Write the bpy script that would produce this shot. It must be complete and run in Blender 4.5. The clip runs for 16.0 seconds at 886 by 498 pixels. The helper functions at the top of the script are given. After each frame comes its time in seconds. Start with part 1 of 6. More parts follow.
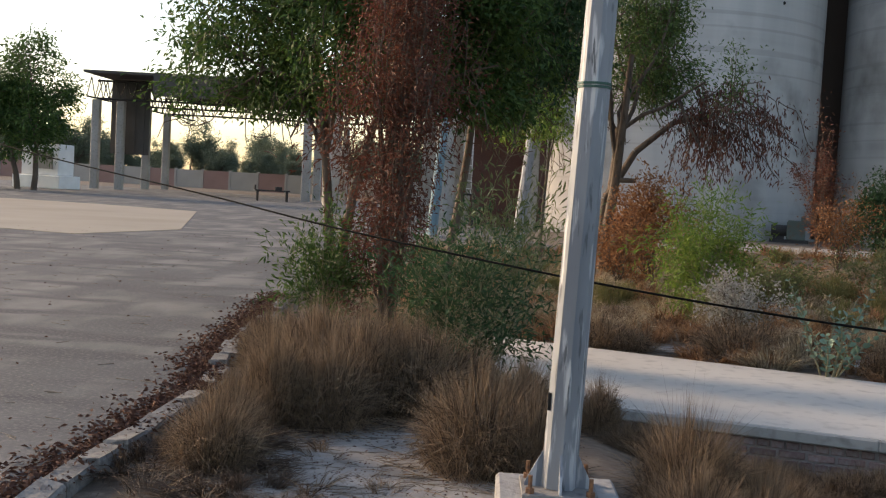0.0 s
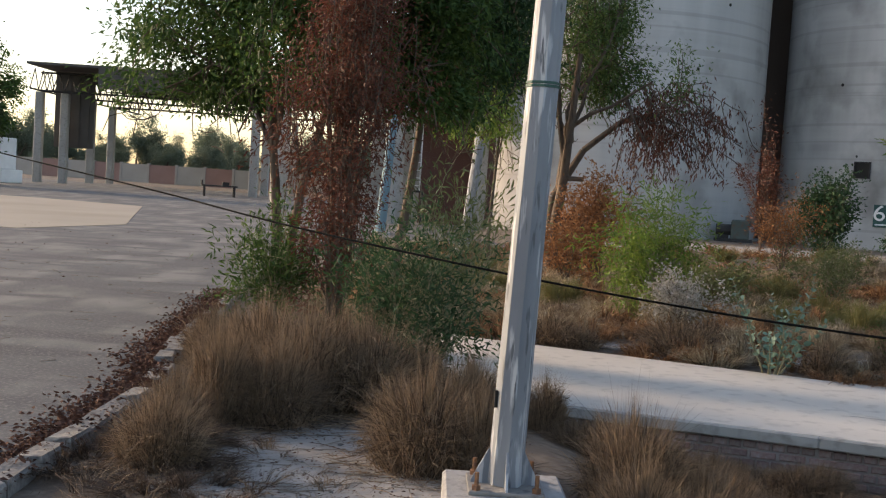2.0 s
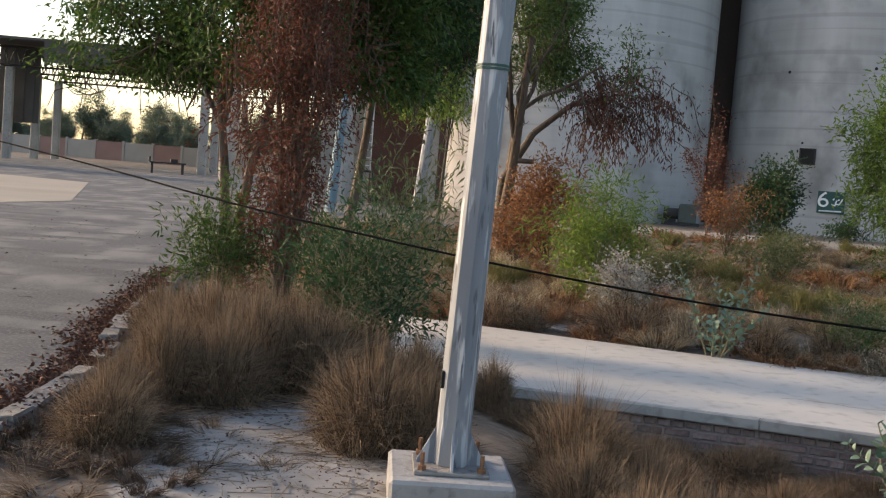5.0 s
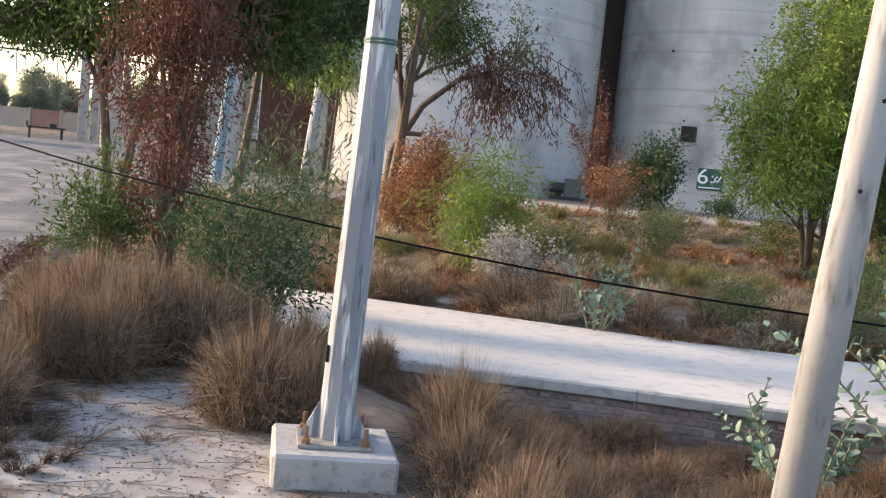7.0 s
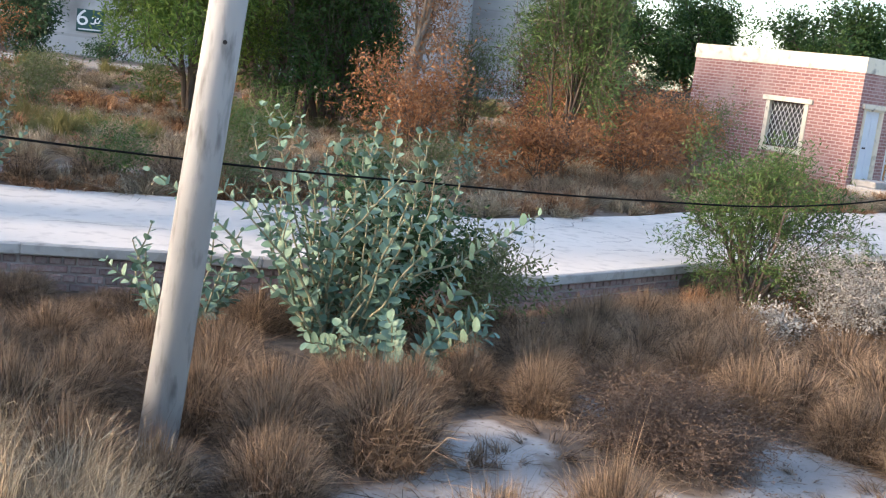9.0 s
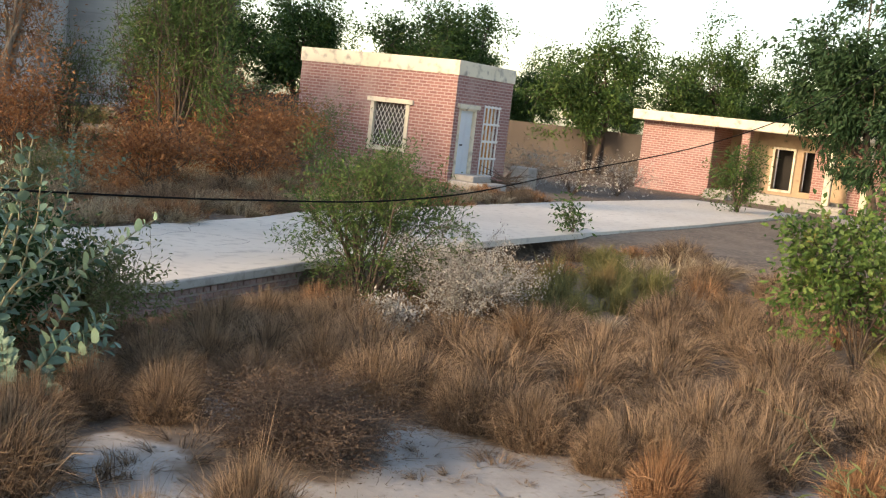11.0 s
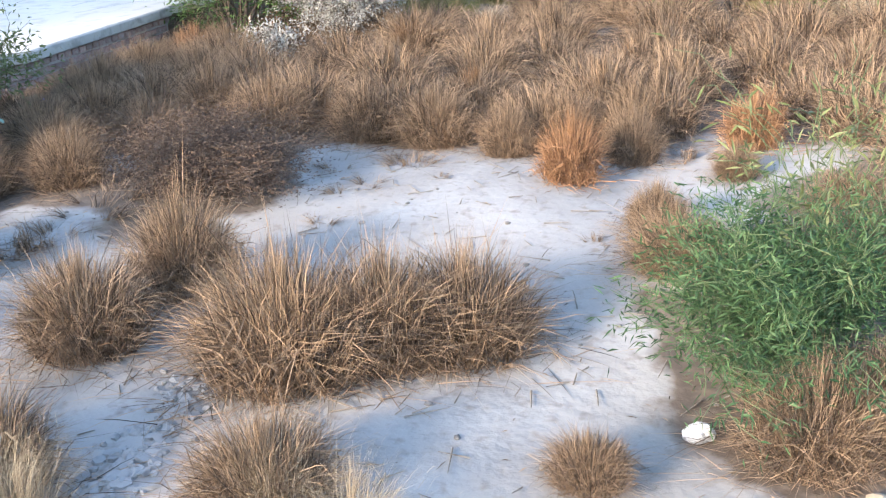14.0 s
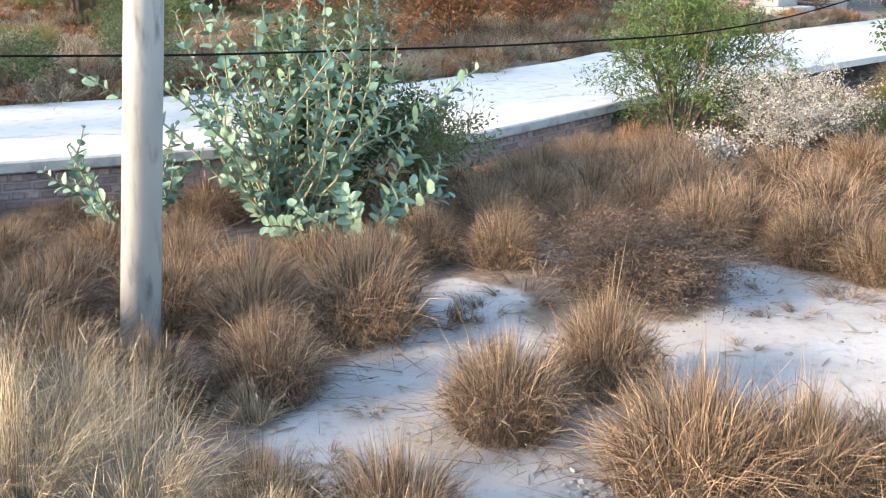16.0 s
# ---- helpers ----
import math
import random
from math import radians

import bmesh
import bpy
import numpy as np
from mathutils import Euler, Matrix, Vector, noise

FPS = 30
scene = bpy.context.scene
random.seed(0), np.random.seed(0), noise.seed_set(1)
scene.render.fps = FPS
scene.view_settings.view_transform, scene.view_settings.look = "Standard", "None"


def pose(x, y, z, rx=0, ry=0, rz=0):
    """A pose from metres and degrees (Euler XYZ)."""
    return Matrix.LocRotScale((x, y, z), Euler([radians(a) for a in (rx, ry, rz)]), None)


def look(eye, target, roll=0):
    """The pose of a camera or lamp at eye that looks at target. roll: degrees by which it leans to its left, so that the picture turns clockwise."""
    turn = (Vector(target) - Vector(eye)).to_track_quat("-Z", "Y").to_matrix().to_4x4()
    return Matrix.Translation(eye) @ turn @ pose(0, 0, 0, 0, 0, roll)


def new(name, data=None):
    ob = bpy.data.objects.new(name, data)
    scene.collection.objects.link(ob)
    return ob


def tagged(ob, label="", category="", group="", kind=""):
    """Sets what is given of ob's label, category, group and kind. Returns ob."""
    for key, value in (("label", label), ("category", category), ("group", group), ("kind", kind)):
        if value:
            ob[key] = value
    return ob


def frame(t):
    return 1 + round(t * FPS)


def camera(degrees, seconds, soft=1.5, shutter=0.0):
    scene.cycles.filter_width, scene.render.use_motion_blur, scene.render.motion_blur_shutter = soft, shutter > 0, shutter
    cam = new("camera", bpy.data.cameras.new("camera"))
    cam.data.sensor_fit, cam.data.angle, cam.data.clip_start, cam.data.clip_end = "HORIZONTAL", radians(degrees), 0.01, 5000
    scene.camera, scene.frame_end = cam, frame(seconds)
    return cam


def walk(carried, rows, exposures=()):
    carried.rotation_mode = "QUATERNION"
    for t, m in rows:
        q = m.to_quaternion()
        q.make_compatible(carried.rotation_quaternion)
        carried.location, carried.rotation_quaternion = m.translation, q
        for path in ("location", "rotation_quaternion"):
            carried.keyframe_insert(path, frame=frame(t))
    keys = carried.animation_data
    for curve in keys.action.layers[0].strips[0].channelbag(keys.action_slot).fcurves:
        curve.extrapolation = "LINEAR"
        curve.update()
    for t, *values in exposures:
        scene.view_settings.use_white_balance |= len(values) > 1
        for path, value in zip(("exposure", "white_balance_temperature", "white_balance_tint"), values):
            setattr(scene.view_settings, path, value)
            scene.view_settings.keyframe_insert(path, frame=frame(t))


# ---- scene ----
cam = camera(43.0, 16.0, soft=1.2, shutter=0.0)
PATH = [
    (0, (0.135, 0.044, 1.886), (0.066, 2.04, 1.774), 3.2),
    (0.5, (0.136, 0.012, 1.882), (0.095, 2.008, 1.763), 3.2),
    (1, (0.137, 0.027, 1.887), (0.112, 2.023, 1.765), 3.4),
    (1.5, (0.137, 0.036, 1.888), (0.134, 2.033, 1.775), 3.3),
    (2, (0.136, 0.037, 1.89), (0.159, 2.034, 1.778), 3.7),
    (2.5, (0.136, 0.036, 1.895), (0.184, 2.031, 1.768), 4.1),
    (3, (0.143, 0.037, 1.892), (0.229, 2.03, 1.754), 4.1),
    (3.5, (0.148, 0.018, 1.892), (0.253, 2.011, 1.754), 4.2),
    (6, (0.144, 0.021, 1.905), (0.277, 2.011, 1.757), 5.1),
    (6.5, (0.146, 0.021, 1.912), (0.339, 2.005, 1.751), 5.4),
    (7, (0.153, -0.003, 1.918), (0.468, 1.964, 1.745), 5.6),
    (7.5, (0.157, -0.045, 1.932), (0.658, 1.883, 1.75), 5.5),
    (8, (0.166, -0.082, 1.942), (0.913, 1.759, 1.713), 5.8),
    (8.5, (0.15, -0.157, 1.952), (1.179, 1.529, 1.641), 6.8),
    (9, (0.122, -0.213, 1.962), (1.399, 1.291, 1.635), 7.1),
    (9.5, (0.078, -0.272, 1.983), (1.52, 1.082, 1.688), 6.9),
    (9.7, (0.062, -0.278, 1.982), (1.552, 1.027, 1.703), 6.7),
    (11.8, (0.039, -0.27, 1.9), (1.842, 0.546, 1.615), 5.3),
    (12, (0.04, -0.271, 1.891), (1.86, 0.499, 1.581), 4.7),
    (12.5, (0.032, -0.268, 1.872), (1.857, 0.433, 1.45), 2.5),
    (13, (0.014, -0.275, 1.828), (1.81, 0.397, 1.257), 0.5),
    (13.5, (-0.009, -0.254, 1.814), (1.75, 0.433, 1.154), -1.6),
    (14, (-0.014, -0.204, 1.8), (1.694, 0.559, 1.092), -2.8),
    (14.5, (-0.042, -0.156, 1.806), (1.593, 0.738, 1.079), -2.7),
    (15, (-0.061, -0.103, 1.835), (1.484, 0.962, 1.142), -2.0),
    (15.5, (-0.072, -0.061, 1.863), (1.379, 1.169, 1.247), -0.6),
    (16, (-0.081, -0.018, 1.892), (1.284, 1.339, 1.35), 0.5),
]
EXPOSURES = [(0, 0.94, 6950, 14), (3.5, 1.07, 6950, 14), (6, 1.24, 6950, 14), (6.5, 1.42, 6850, 15), (7, 1.8, 6800, 16), (7.5, 2.1, 6750, 16), (8, 2.26, 6600, 17), (8.5, 2.22, 6250, 14), (9.0, 1.92, 6250, 14), (9.5, 1.3, 6250, 12), (11.8, 1.42, 7900, 12), (12.5, 1.31, 8000, 13), (13, 1.85, 6200, 11), (13.5, 2.2, 5850, 9), (14.5, 2.52, 5750, 8), (15.3, 2.45, 5650, 8), (16, 2.52, 6350, 9)]
SKY_STRENGTH, SUN_STRENGTH = 0.15, 2.0
walk(cam, [(t, look(eye, target, roll)) for t, eye, target, roll in PATH], EXPOSURES)

# ---- world and sun ----
SUN_EL, SUN_AZ = radians(19), radians(-68)     # azimuth from +y towards +x
world = bpy.data.worlds.new("hazy_evening_sky")
scene.world = world
world.use_nodes = True
wn = world.node_tree
sky = wn.nodes.new("ShaderNodeTexSky")
sky.sky_type, sky.sun_disc = "NISHITA", False
sky.sun_elevation, sky.sun_rotation = SUN_EL, SUN_AZ
sky.air_density, sky.dust_density, sky.ozone_density = 1.0, 1.3, 1.0
wn.links.new(sky.outputs[0], wn.nodes["Background"].inputs[0])
wn.nodes["Background"].inputs[1].default_value = SKY_STRENGTH
sun = new("sun", bpy.data.lights.new("sun", "SUN"))
sun.data.energy, sun.data.angle, sun.data.color = SUN_STRENGTH, radians(8), (1.0, 0.76, 0.52)
sd = Vector((math.sin(SUN_AZ) * math.cos(SUN_EL), math.cos(SUN_AZ) * math.cos(SUN_EL), math.sin(SUN_EL)))
sun.matrix_world = look(sd * 50, (0, 0, 0))


# ---- materials ----
def ramp_mix(nt, fac, a, b):
    m = nt.nodes.new("ShaderNodeMix")
    m.data_type = "RGBA"
    nt.links.new(fac, m.inputs[0])
    for sock, v in ((m.inputs[6], a), (m.inputs[7], b)):
        if isinstance(v, tuple):
            sock.default_value = (*v, 1)
        else:
            nt.links.new(v, sock)
    return m.outputs[2]


def noise_fac(nt, co, scale, detail=6, lo=0.35, hi=0.65, stretch=(1, 1, 1)):
    mp = nt.nodes.new("ShaderNodeMapping")
    mp.inputs["Scale"].default_value = stretch
    nt.links.new(co, mp.inputs[0])
    n = nt.nodes.new("ShaderNodeTexNoise")
    n.inputs["Scale"].default_value, n.inputs["Detail"].default_value = scale, detail
    nt.links.new(mp.outputs[0], n.inputs["Vector"])
    r = nt.nodes.new("ShaderNodeMapRange")
    r.inputs[1].default_value, r.inputs[2].default_value = lo, hi
    nt.links.new(n.outputs["Fac"], r.inputs[0])
    return r.outputs[0]


def base_mat(name, rough=0.85, metal=0.0):
    m = bpy.data.materials.new(name)
    m.use_nodes = True
    nt = m.node_tree
    b = nt.nodes["Principled BSDF"]
    b.inputs["Roughness"].default_value, b.inputs["Metallic"].default_value = rough, metal
    co = nt.nodes.new("ShaderNodeTexCoord").outputs["Object"]
    return m, nt, b, co


def bump(nt, b, fac, strength=0.3, dist=0.01):
    n = nt.nodes.new("ShaderNodeBump")
    n.inputs["Strength"].default_value, n.inputs["Distance"].default_value = strength, dist
    nt.links.new(fac, n.inputs["Height"])
    nt.links.new(n.outputs[0], b.inputs["Normal"])


def surface(name, c1, c2, c3=None, big=0.6, small=12, rough=0.85, metal=0.0, bs=0.3, bd=0.01, stretch=(1, 1, 1), spread=0.2, random_piece=0.0):
    """Two colours by a large noise, a third by a fine one, with relief."""
    m, nt, b, co = base_mat(name, rough, metal)
    col = ramp_mix(nt, noise_fac(nt, co, big, 6, 0.5 - spread, 0.5 + spread, stretch), c1, c2)
    fine = noise_fac(nt, co, small, 8, 0.3, 0.75, stretch)
    if c3:
        f2 = noise_fac(nt, co, small * 0.6, 8, 0.52, 0.72, stretch)
        col = ramp_mix(nt, f2, col, c3)
    if random_piece:
        oi = nt.nodes.new("ShaderNodeObjectInfo")
        hs = nt.nodes.new("ShaderNodeHueSaturation")
        mr = nt.nodes.new("ShaderNodeMapRange")
        mr.inputs[3].default_value, mr.inputs[4].default_value = 1 - random_piece, 1 + random_piece
        nt.links.new(oi.outputs["Random"], mr.inputs[0])
        nt.links.new(mr.outputs[0], hs.inputs["Value"])
        nt.links.new(col, hs.inputs["Color"])
        col = hs.outputs[0]
    nt.links.new(col, b.inputs["Base Color"])
    bump(nt, b, fine, bs, bd)
    return m


def leafy(name, c1, c2, c3=None, rough=0.55, trans=0.3, patch=1.1):
    """Leaves and stalks: colour by island, some light through the blade."""
    m, nt, b, co = base_mat(name, rough)
    g = nt.nodes.new("ShaderNodeNewGeometry").outputs["Random Per Island"]
    col = ramp_mix(nt, g, c1, c2)
    if c3:
        r = nt.nodes.new("ShaderNodeMapRange")
        r.inputs[1].default_value, r.inputs[2].default_value = 0.72, 0.95
        nt.links.new(noise_fac(nt, co, patch, 3, 0.2, 0.8), r.inputs[0])
        col = ramp_mix(nt, r.outputs[0], col, c3)
    nt.links.new(col, b.inputs["Base Color"])
    b.inputs["Specular IOR Level"].default_value = 0.25
    tr = nt.nodes.new("ShaderNodeBsdfTranslucent")
    nt.links.new(col, tr.inputs[0])
    mx = nt.nodes.new("ShaderNodeMixShader")
    mx.inputs[0].default_value = trans
    nt.links.new(b.outputs[0], mx.inputs[1])
    nt.links.new(tr.outputs[0], mx.inputs[2])
    nt.links.new(mx.outputs[0], nt.nodes["Material Output"].inputs[0])
    return m


def asphalt_mat():
    """Worn asphalt: fine stones, pale dust drifts in long streaks, dark patches drawn out sideways."""
    m, nt, b, co = base_mat("worn_asphalt", 0.9)
    col = ramp_mix(nt, noise_fac(nt, co, 0.3, 6, 0.3, 0.7), (0.046, 0.049, 0.054), (0.092, 0.094, 0.098))
    col = ramp_mix(nt, noise_fac(nt, co, 1.4, 8, 0.46, 0.64, (0.7, 0.3, 1)), col, (0.17, 0.165, 0.158))
    col = ramp_mix(nt, noise_fac(nt, co, 1.1, 7, 0.52, 0.62, (0.3, 1.0, 1)), col, (0.045, 0.047, 0.052))
    col = ramp_mix(nt, noise_fac(nt, co, 26, 6, 0.5, 0.75), col, (0.17, 0.162, 0.152))
    col = ramp_mix(nt, noise_fac(nt, co, 60, 3, 0.6, 0.75), col, (0.03, 0.03, 0.032))
    nt.links.new(col, b.inputs["Base Color"])
    bump(nt, b, noise_fac(nt, co, 40, 8, 0.25, 0.75), 0.4, 0.006)
    return m


def worn_pole_mat():
    """Galvanised steel: dull blue-grey with pale flaking runs and dark scuffs down the shaft."""
    m, nt, b, co = base_mat("weathered_galvanised_steel", 0.6, 0.2)
    col = ramp_mix(nt, noise_fac(nt, co, 3.0, 5, 0.35, 0.65, (1.5, 1.5, 0.3)), (0.155, 0.175, 0.205), (0.25, 0.27, 0.30))
    col = ramp_mix(nt, noise_fac(nt, co, 9.0, 6, 0.55, 0.62, (2.0, 2.0, 0.22)), col, (0.43, 0.45, 0.475))
    col = ramp_mix(nt, noise_fac(nt, co, 14.0, 6, 0.6, 0.68, (2.2, 2.2, 0.3)), col, (0.10, 0.11, 0.125))
    nt.links.new(col, b.inputs["Base Color"])
    bump(nt, b, noise_fac(nt, co, 16, 6, 0.4, 0.7, (1.8, 1.8, 0.25)), 0.15, 0.004)
    return m


M = {}
M["asphalt"] = asphalt_mat()
M["pale_concrete"] = surface("pale_road_concrete", (0.50, 0.46, 0.405), (0.61, 0.57, 0.505), (0.42, 0.39, 0.345), 0.35, 9, 0.85, bs=0.15, bd=0.004)
M["patch"] = surface("sandy_concrete_patch", (0.26, 0.225, 0.175), (0.34, 0.295, 0.235), None, 0.2, 6, 0.9, bs=0.1)
M["kerb"] = surface("weathered_kerb_stone", (0.17, 0.16, 0.145), (0.26, 0.245, 0.225), (0.11, 0.10, 0.095), 2.5, 22, 0.95, bs=0.6, bd=0.015, random_piece=0.15)
M["concrete"] = surface("grey_concrete", (0.30, 0.29, 0.27), (0.40, 0.385, 0.36), (0.24, 0.23, 0.21), 0.7, 14, 0.9, bs=0.3)
M["pad"] = surface("cast_concrete_pad", (0.28, 0.27, 0.255), (0.38, 0.37, 0.35), (0.21, 0.20, 0.19), 3, 30, 0.9, bs=0.35)
M["galv"] = worn_pole_mat()
M["pcc"] = surface("grey_concrete_pole", (0.29, 0.295, 0.305), (0.40, 0.405, 0.41), (0.15, 0.15, 0.155), 4.0, 24, 0.85, bs=0.25, bd=0.004, stretch=(1, 1, 0.25))
M["brick"] = surface("dusty_dark_brick", (0.19, 0.125, 0.115), (0.26, 0.17, 0.155), (0.30, 0.26, 0.24), 4, 30, 0.95, bs=0.5, bd=0.006, random_piece=0.3)
M["mortar"] = surface("old_mortar", (0.27, 0.235, 0.215), (0.34, 0.30, 0.28), None, 3, 30, 0.95, bs=0.4)
M["cream"] = surface("peeling_cream_paint", (0.62, 0.56, 0.43), (0.72, 0.67, 0.54), (0.30, 0.28, 0.24), 0.9, 7, 0.8, bs=0.2)
M["white"] = surface("white_paint", (0.70, 0.70, 0.69), (0.80, 0.80, 0.78), None, 1.5, 14, 0.6, bs=0.08)
M["plaster"] = surface("ochre_plaster", (0.37, 0.275, 0.18), (0.44, 0.335, 0.225), (0.30, 0.22, 0.15), 0.8, 9, 0.9, bs=0.15)
M["door"] = surface("pale_blue_door_paint", (0.55, 0.61, 0.68), (0.62, 0.68, 0.74), None, 1.5, 12, 0.5, bs=0.06)
M["dark"] = surface("dark_opening", (0.012, 0.011, 0.010), (0.02, 0.018, 0.016), None, 2, 9, 0.9)
M["maroon"] = surface("maroon_sheet_steel", (0.075, 0.03, 0.024), (0.10, 0.042, 0.033), None, 1.0, 10, 0.6, bs=0.1)
M["steel_dark"] = surface("dark_structural_steel", (0.022, 0.021, 0.022), (0.042, 0.038, 0.035), None, 2, 12, 0.85, 0.0, bs=0.1)
M["roof"] = surface("dark_sheet_roof", (0.06, 0.053, 0.047), (0.09, 0.08, 0.07), None, 0.5, 8, 0.7, bs=0.1)
M["machine"] = surface("green_grey_machine_paint", (0.05, 0.065, 0.055), (0.08, 0.10, 0.088), (0.09, 0.06, 0.04), 2, 10, 0.6, bs=0.1)
M["sign"] = surface("dark_green_sign", (0.008, 0.055, 0.05), (0.012, 0.07, 0.062), None, 1, 9, 0.5, bs=0.02)
M["rust"] = surface("rusty_steel", (0.16, 0.075, 0.035), (0.24, 0.12, 0.06), (0.09, 0.05, 0.035), 9, 40, 0.9, bs=0.4)
M["orange_rust"] = surface("orange_rust_stain", (0.50, 0.20, 0.05), (0.60, 0.30, 0.10), (0.66, 0.60, 0.52), 3, 9, 0.8)
M["cable"] = surface("black_cable", (0.008, 0.008, 0.008), (0.012, 0.012, 0.012), None, 3, 30, 0.95)
M["cable"].node_tree.nodes["Principled BSDF"].inputs["Specular IOR Level"].default_value = 0.05
# brown of the wall between silos, darkened to stand for the gap's shade
M["groove"] = surface("shade_dark_brown_concrete", (0.075, 0.055, 0.045), (0.115, 0.085, 0.07), None, 0.6, 8, 0.95, stretch=(1, 1, 0.2))
M["leaf_bamboo"] = leafy("narrow_green_leaf", (0.028, 0.065, 0.027), (0.085, 0.145, 0.06), (0.13, 0.16, 0.06))
M["strap"] = surface("green_strap", (0.02, 0.075, 0.06), (0.03, 0.10, 0.08), None, 3, 30, 0.6)
M["bluepaint"] = surface("blue_pole_paint", (0.13, 0.22, 0.27), (0.19, 0.29, 0.33), None, 1, 12, 0.6)
M["bark"] = surface("grey_brown_bark", (0.085, 0.062, 0.046), (0.14, 0.105, 0.08), (0.05, 0.038, 0.03), 3, 25, 0.95, bs=0.7, bd=0.02, stretch=(1, 1, 0.25))
M["bark_pale"] = surface("pale_bark", (0.20, 0.165, 0.13), (0.28, 0.24, 0.19), (0.12, 0.10, 0.08), 3, 25, 0.95, bs=0.6, bd=0.02, stretch=(1, 1, 0.25))
M["stem"] = surface("green_brown_stem", (0.16, 0.15, 0.09), (0.24, 0.22, 0.14), None, 6, 30, 0.8)
M["stem_green"] = surface("thin_green_stem", (0.07, 0.105, 0.045), (0.12, 0.16, 0.07), None, 6, 30, 0.7)
M["litter"] = leafy("dead_leaf_litter", (0.055, 0.028, 0.021), (0.15, 0.078, 0.054), None, 0.9, 0.05)
# near-black end of the random range stands for shade between the blades
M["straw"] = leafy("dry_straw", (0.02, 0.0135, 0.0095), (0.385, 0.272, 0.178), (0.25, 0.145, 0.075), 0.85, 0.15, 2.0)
M["straw_dark"] = leafy("dark_dry_herb", (0.045, 0.032, 0.024), (0.145, 0.10, 0.072), (0.12, 0.07, 0.045), 0.9, 0.1)
# brown darkened for the tree shade that falls on the compound wall
M["wall_brown"] = surface("dusty_brown_shaded_wall", (0.06, 0.05, 0.043), (0.095, 0.08, 0.068), None, 0.6, 8, 0.95)
M["straw_pale"] = leafy("pale_dry_straw", (0.12, 0.09, 0.06), (0.54, 0.44, 0.30), None, 0.85, 0.2)
M["straw_red"] = leafy("russet_dry_grass", (0.085, 0.045, 0.026), (0.44, 0.25, 0.13), (0.36, 0.26, 0.15), 0.85, 0.15)
M["straw_green"] = leafy("greenish_grass", (0.12, 0.12, 0.045), (0.22, 0.20, 0.08), (0.28, 0.20, 0.09), 0.8, 0.2)
M["leaf"] = leafy("green_leaf", (0.028, 0.068, 0.018), (0.095, 0.155, 0.038), (0.15, 0.18, 0.045))
M["leaf_fresh"] = leafy("fresh_mid_green_leaf", (0.055, 0.115, 0.028), (0.155, 0.23, 0.06), (0.26, 0.20, 0.07), patch=3.0)
M["leaf_dark"] = leafy("dark_green_leaf", (0.022, 0.055, 0.022), (0.05, 0.10, 0.040))
M["leaf_bright"] = leafy("yellow_green_leaf", (0.085, 0.155, 0.027), (0.235, 0.32, 0.062), (0.28, 0.28, 0.07))
M["leaf_feather"] = leafy("feathery_green_leaf", (0.045, 0.09, 0.026), (0.125, 0.185, 0.055), (0.18, 0.20, 0.06))
M["leaf_brown"] = leafy("dead_brown_leaf", (0.085, 0.030, 0.020), (0.17, 0.068, 0.042), (0.12, 0.045, 0.03))
M["leaf_orange"] = leafy("rust_orange_leaf", (0.17, 0.075, 0.032), (0.37, 0.185, 0.085), (0.30, 0.19, 0.09))
M["leaf_blue"] = leafy("waxy_blue_green_leaf", (0.11, 0.19, 0.138), (0.205, 0.30, 0.225), (0.16, 0.23, 0.12), 0.5, 0.15)
M["leaf_silver"] = leafy("silver_grey_leaf", (0.30, 0.28, 0.24), (0.46, 0.44, 0.40), None, 0.7, 0.2)
M["leaf_olive"] = leafy("olive_leaf", (0.10, 0.125, 0.05), (0.17, 0.19, 0.085), (0.21, 0.16, 0.07))
# paled towards grey: haze over the far trees put into leaf colour
M["leaf_far"] = leafy("hazy_distant_leaf", (0.11, 0.14, 0.095), (0.19, 0.22, 0.155), None, 0.9, 0.2)
M["bag"] = surface("white_plastic_bag", (0.50, 0.50, 0.51), (0.60, 0.60, 0.60), None, 6, 30, 0.5)
M["bluetag"] = surface("blue_plastic_scrap", (0.02, 0.08, 0.45), (0.03, 0.12, 0.55), None, 6, 30, 0.4)


def silo_mat():
    m, nt, b, co = base_mat("board_marked_silo_concrete", 0.9)
    bands = noise_fac(nt, co, 1.0, 5, 0.3, 0.7, (0.12, 0.12, 1.5))
    stains = noise_fac(nt, co, 0.5, 6, 0.35, 0.7, (1.2, 1.2, 0.12))
    col = ramp_mix(nt, bands, (0.29, 0.285, 0.275), (0.385, 0.378, 0.365))
    col = ramp_mix(nt, stains, col, (0.47, 0.46, 0.445))
    grime = noise_fac(nt, co, 0.35, 8, 0.55, 0.8)
    col = ramp_mix(nt, grime, col, (0.13, 0.125, 0.115))
    lift = noise_fac(nt, co, 1.0, 2, 0.58, 0.62, (0.02, 0.02, 3.2))
    lf = nt.nodes.new("ShaderNodeMath")
    lf.operation, lf.inputs[1].default_value = "MULTIPLY", 0.3
    nt.links.new(lift, lf.inputs[0])
    col = ramp_mix(nt, lf.outputs[0], col, (0.20, 0.19, 0.18))
    nt.links.new(col, b.inputs["Base Color"])
    bump(nt, b, bands, 0.35, 0.03)
    return m


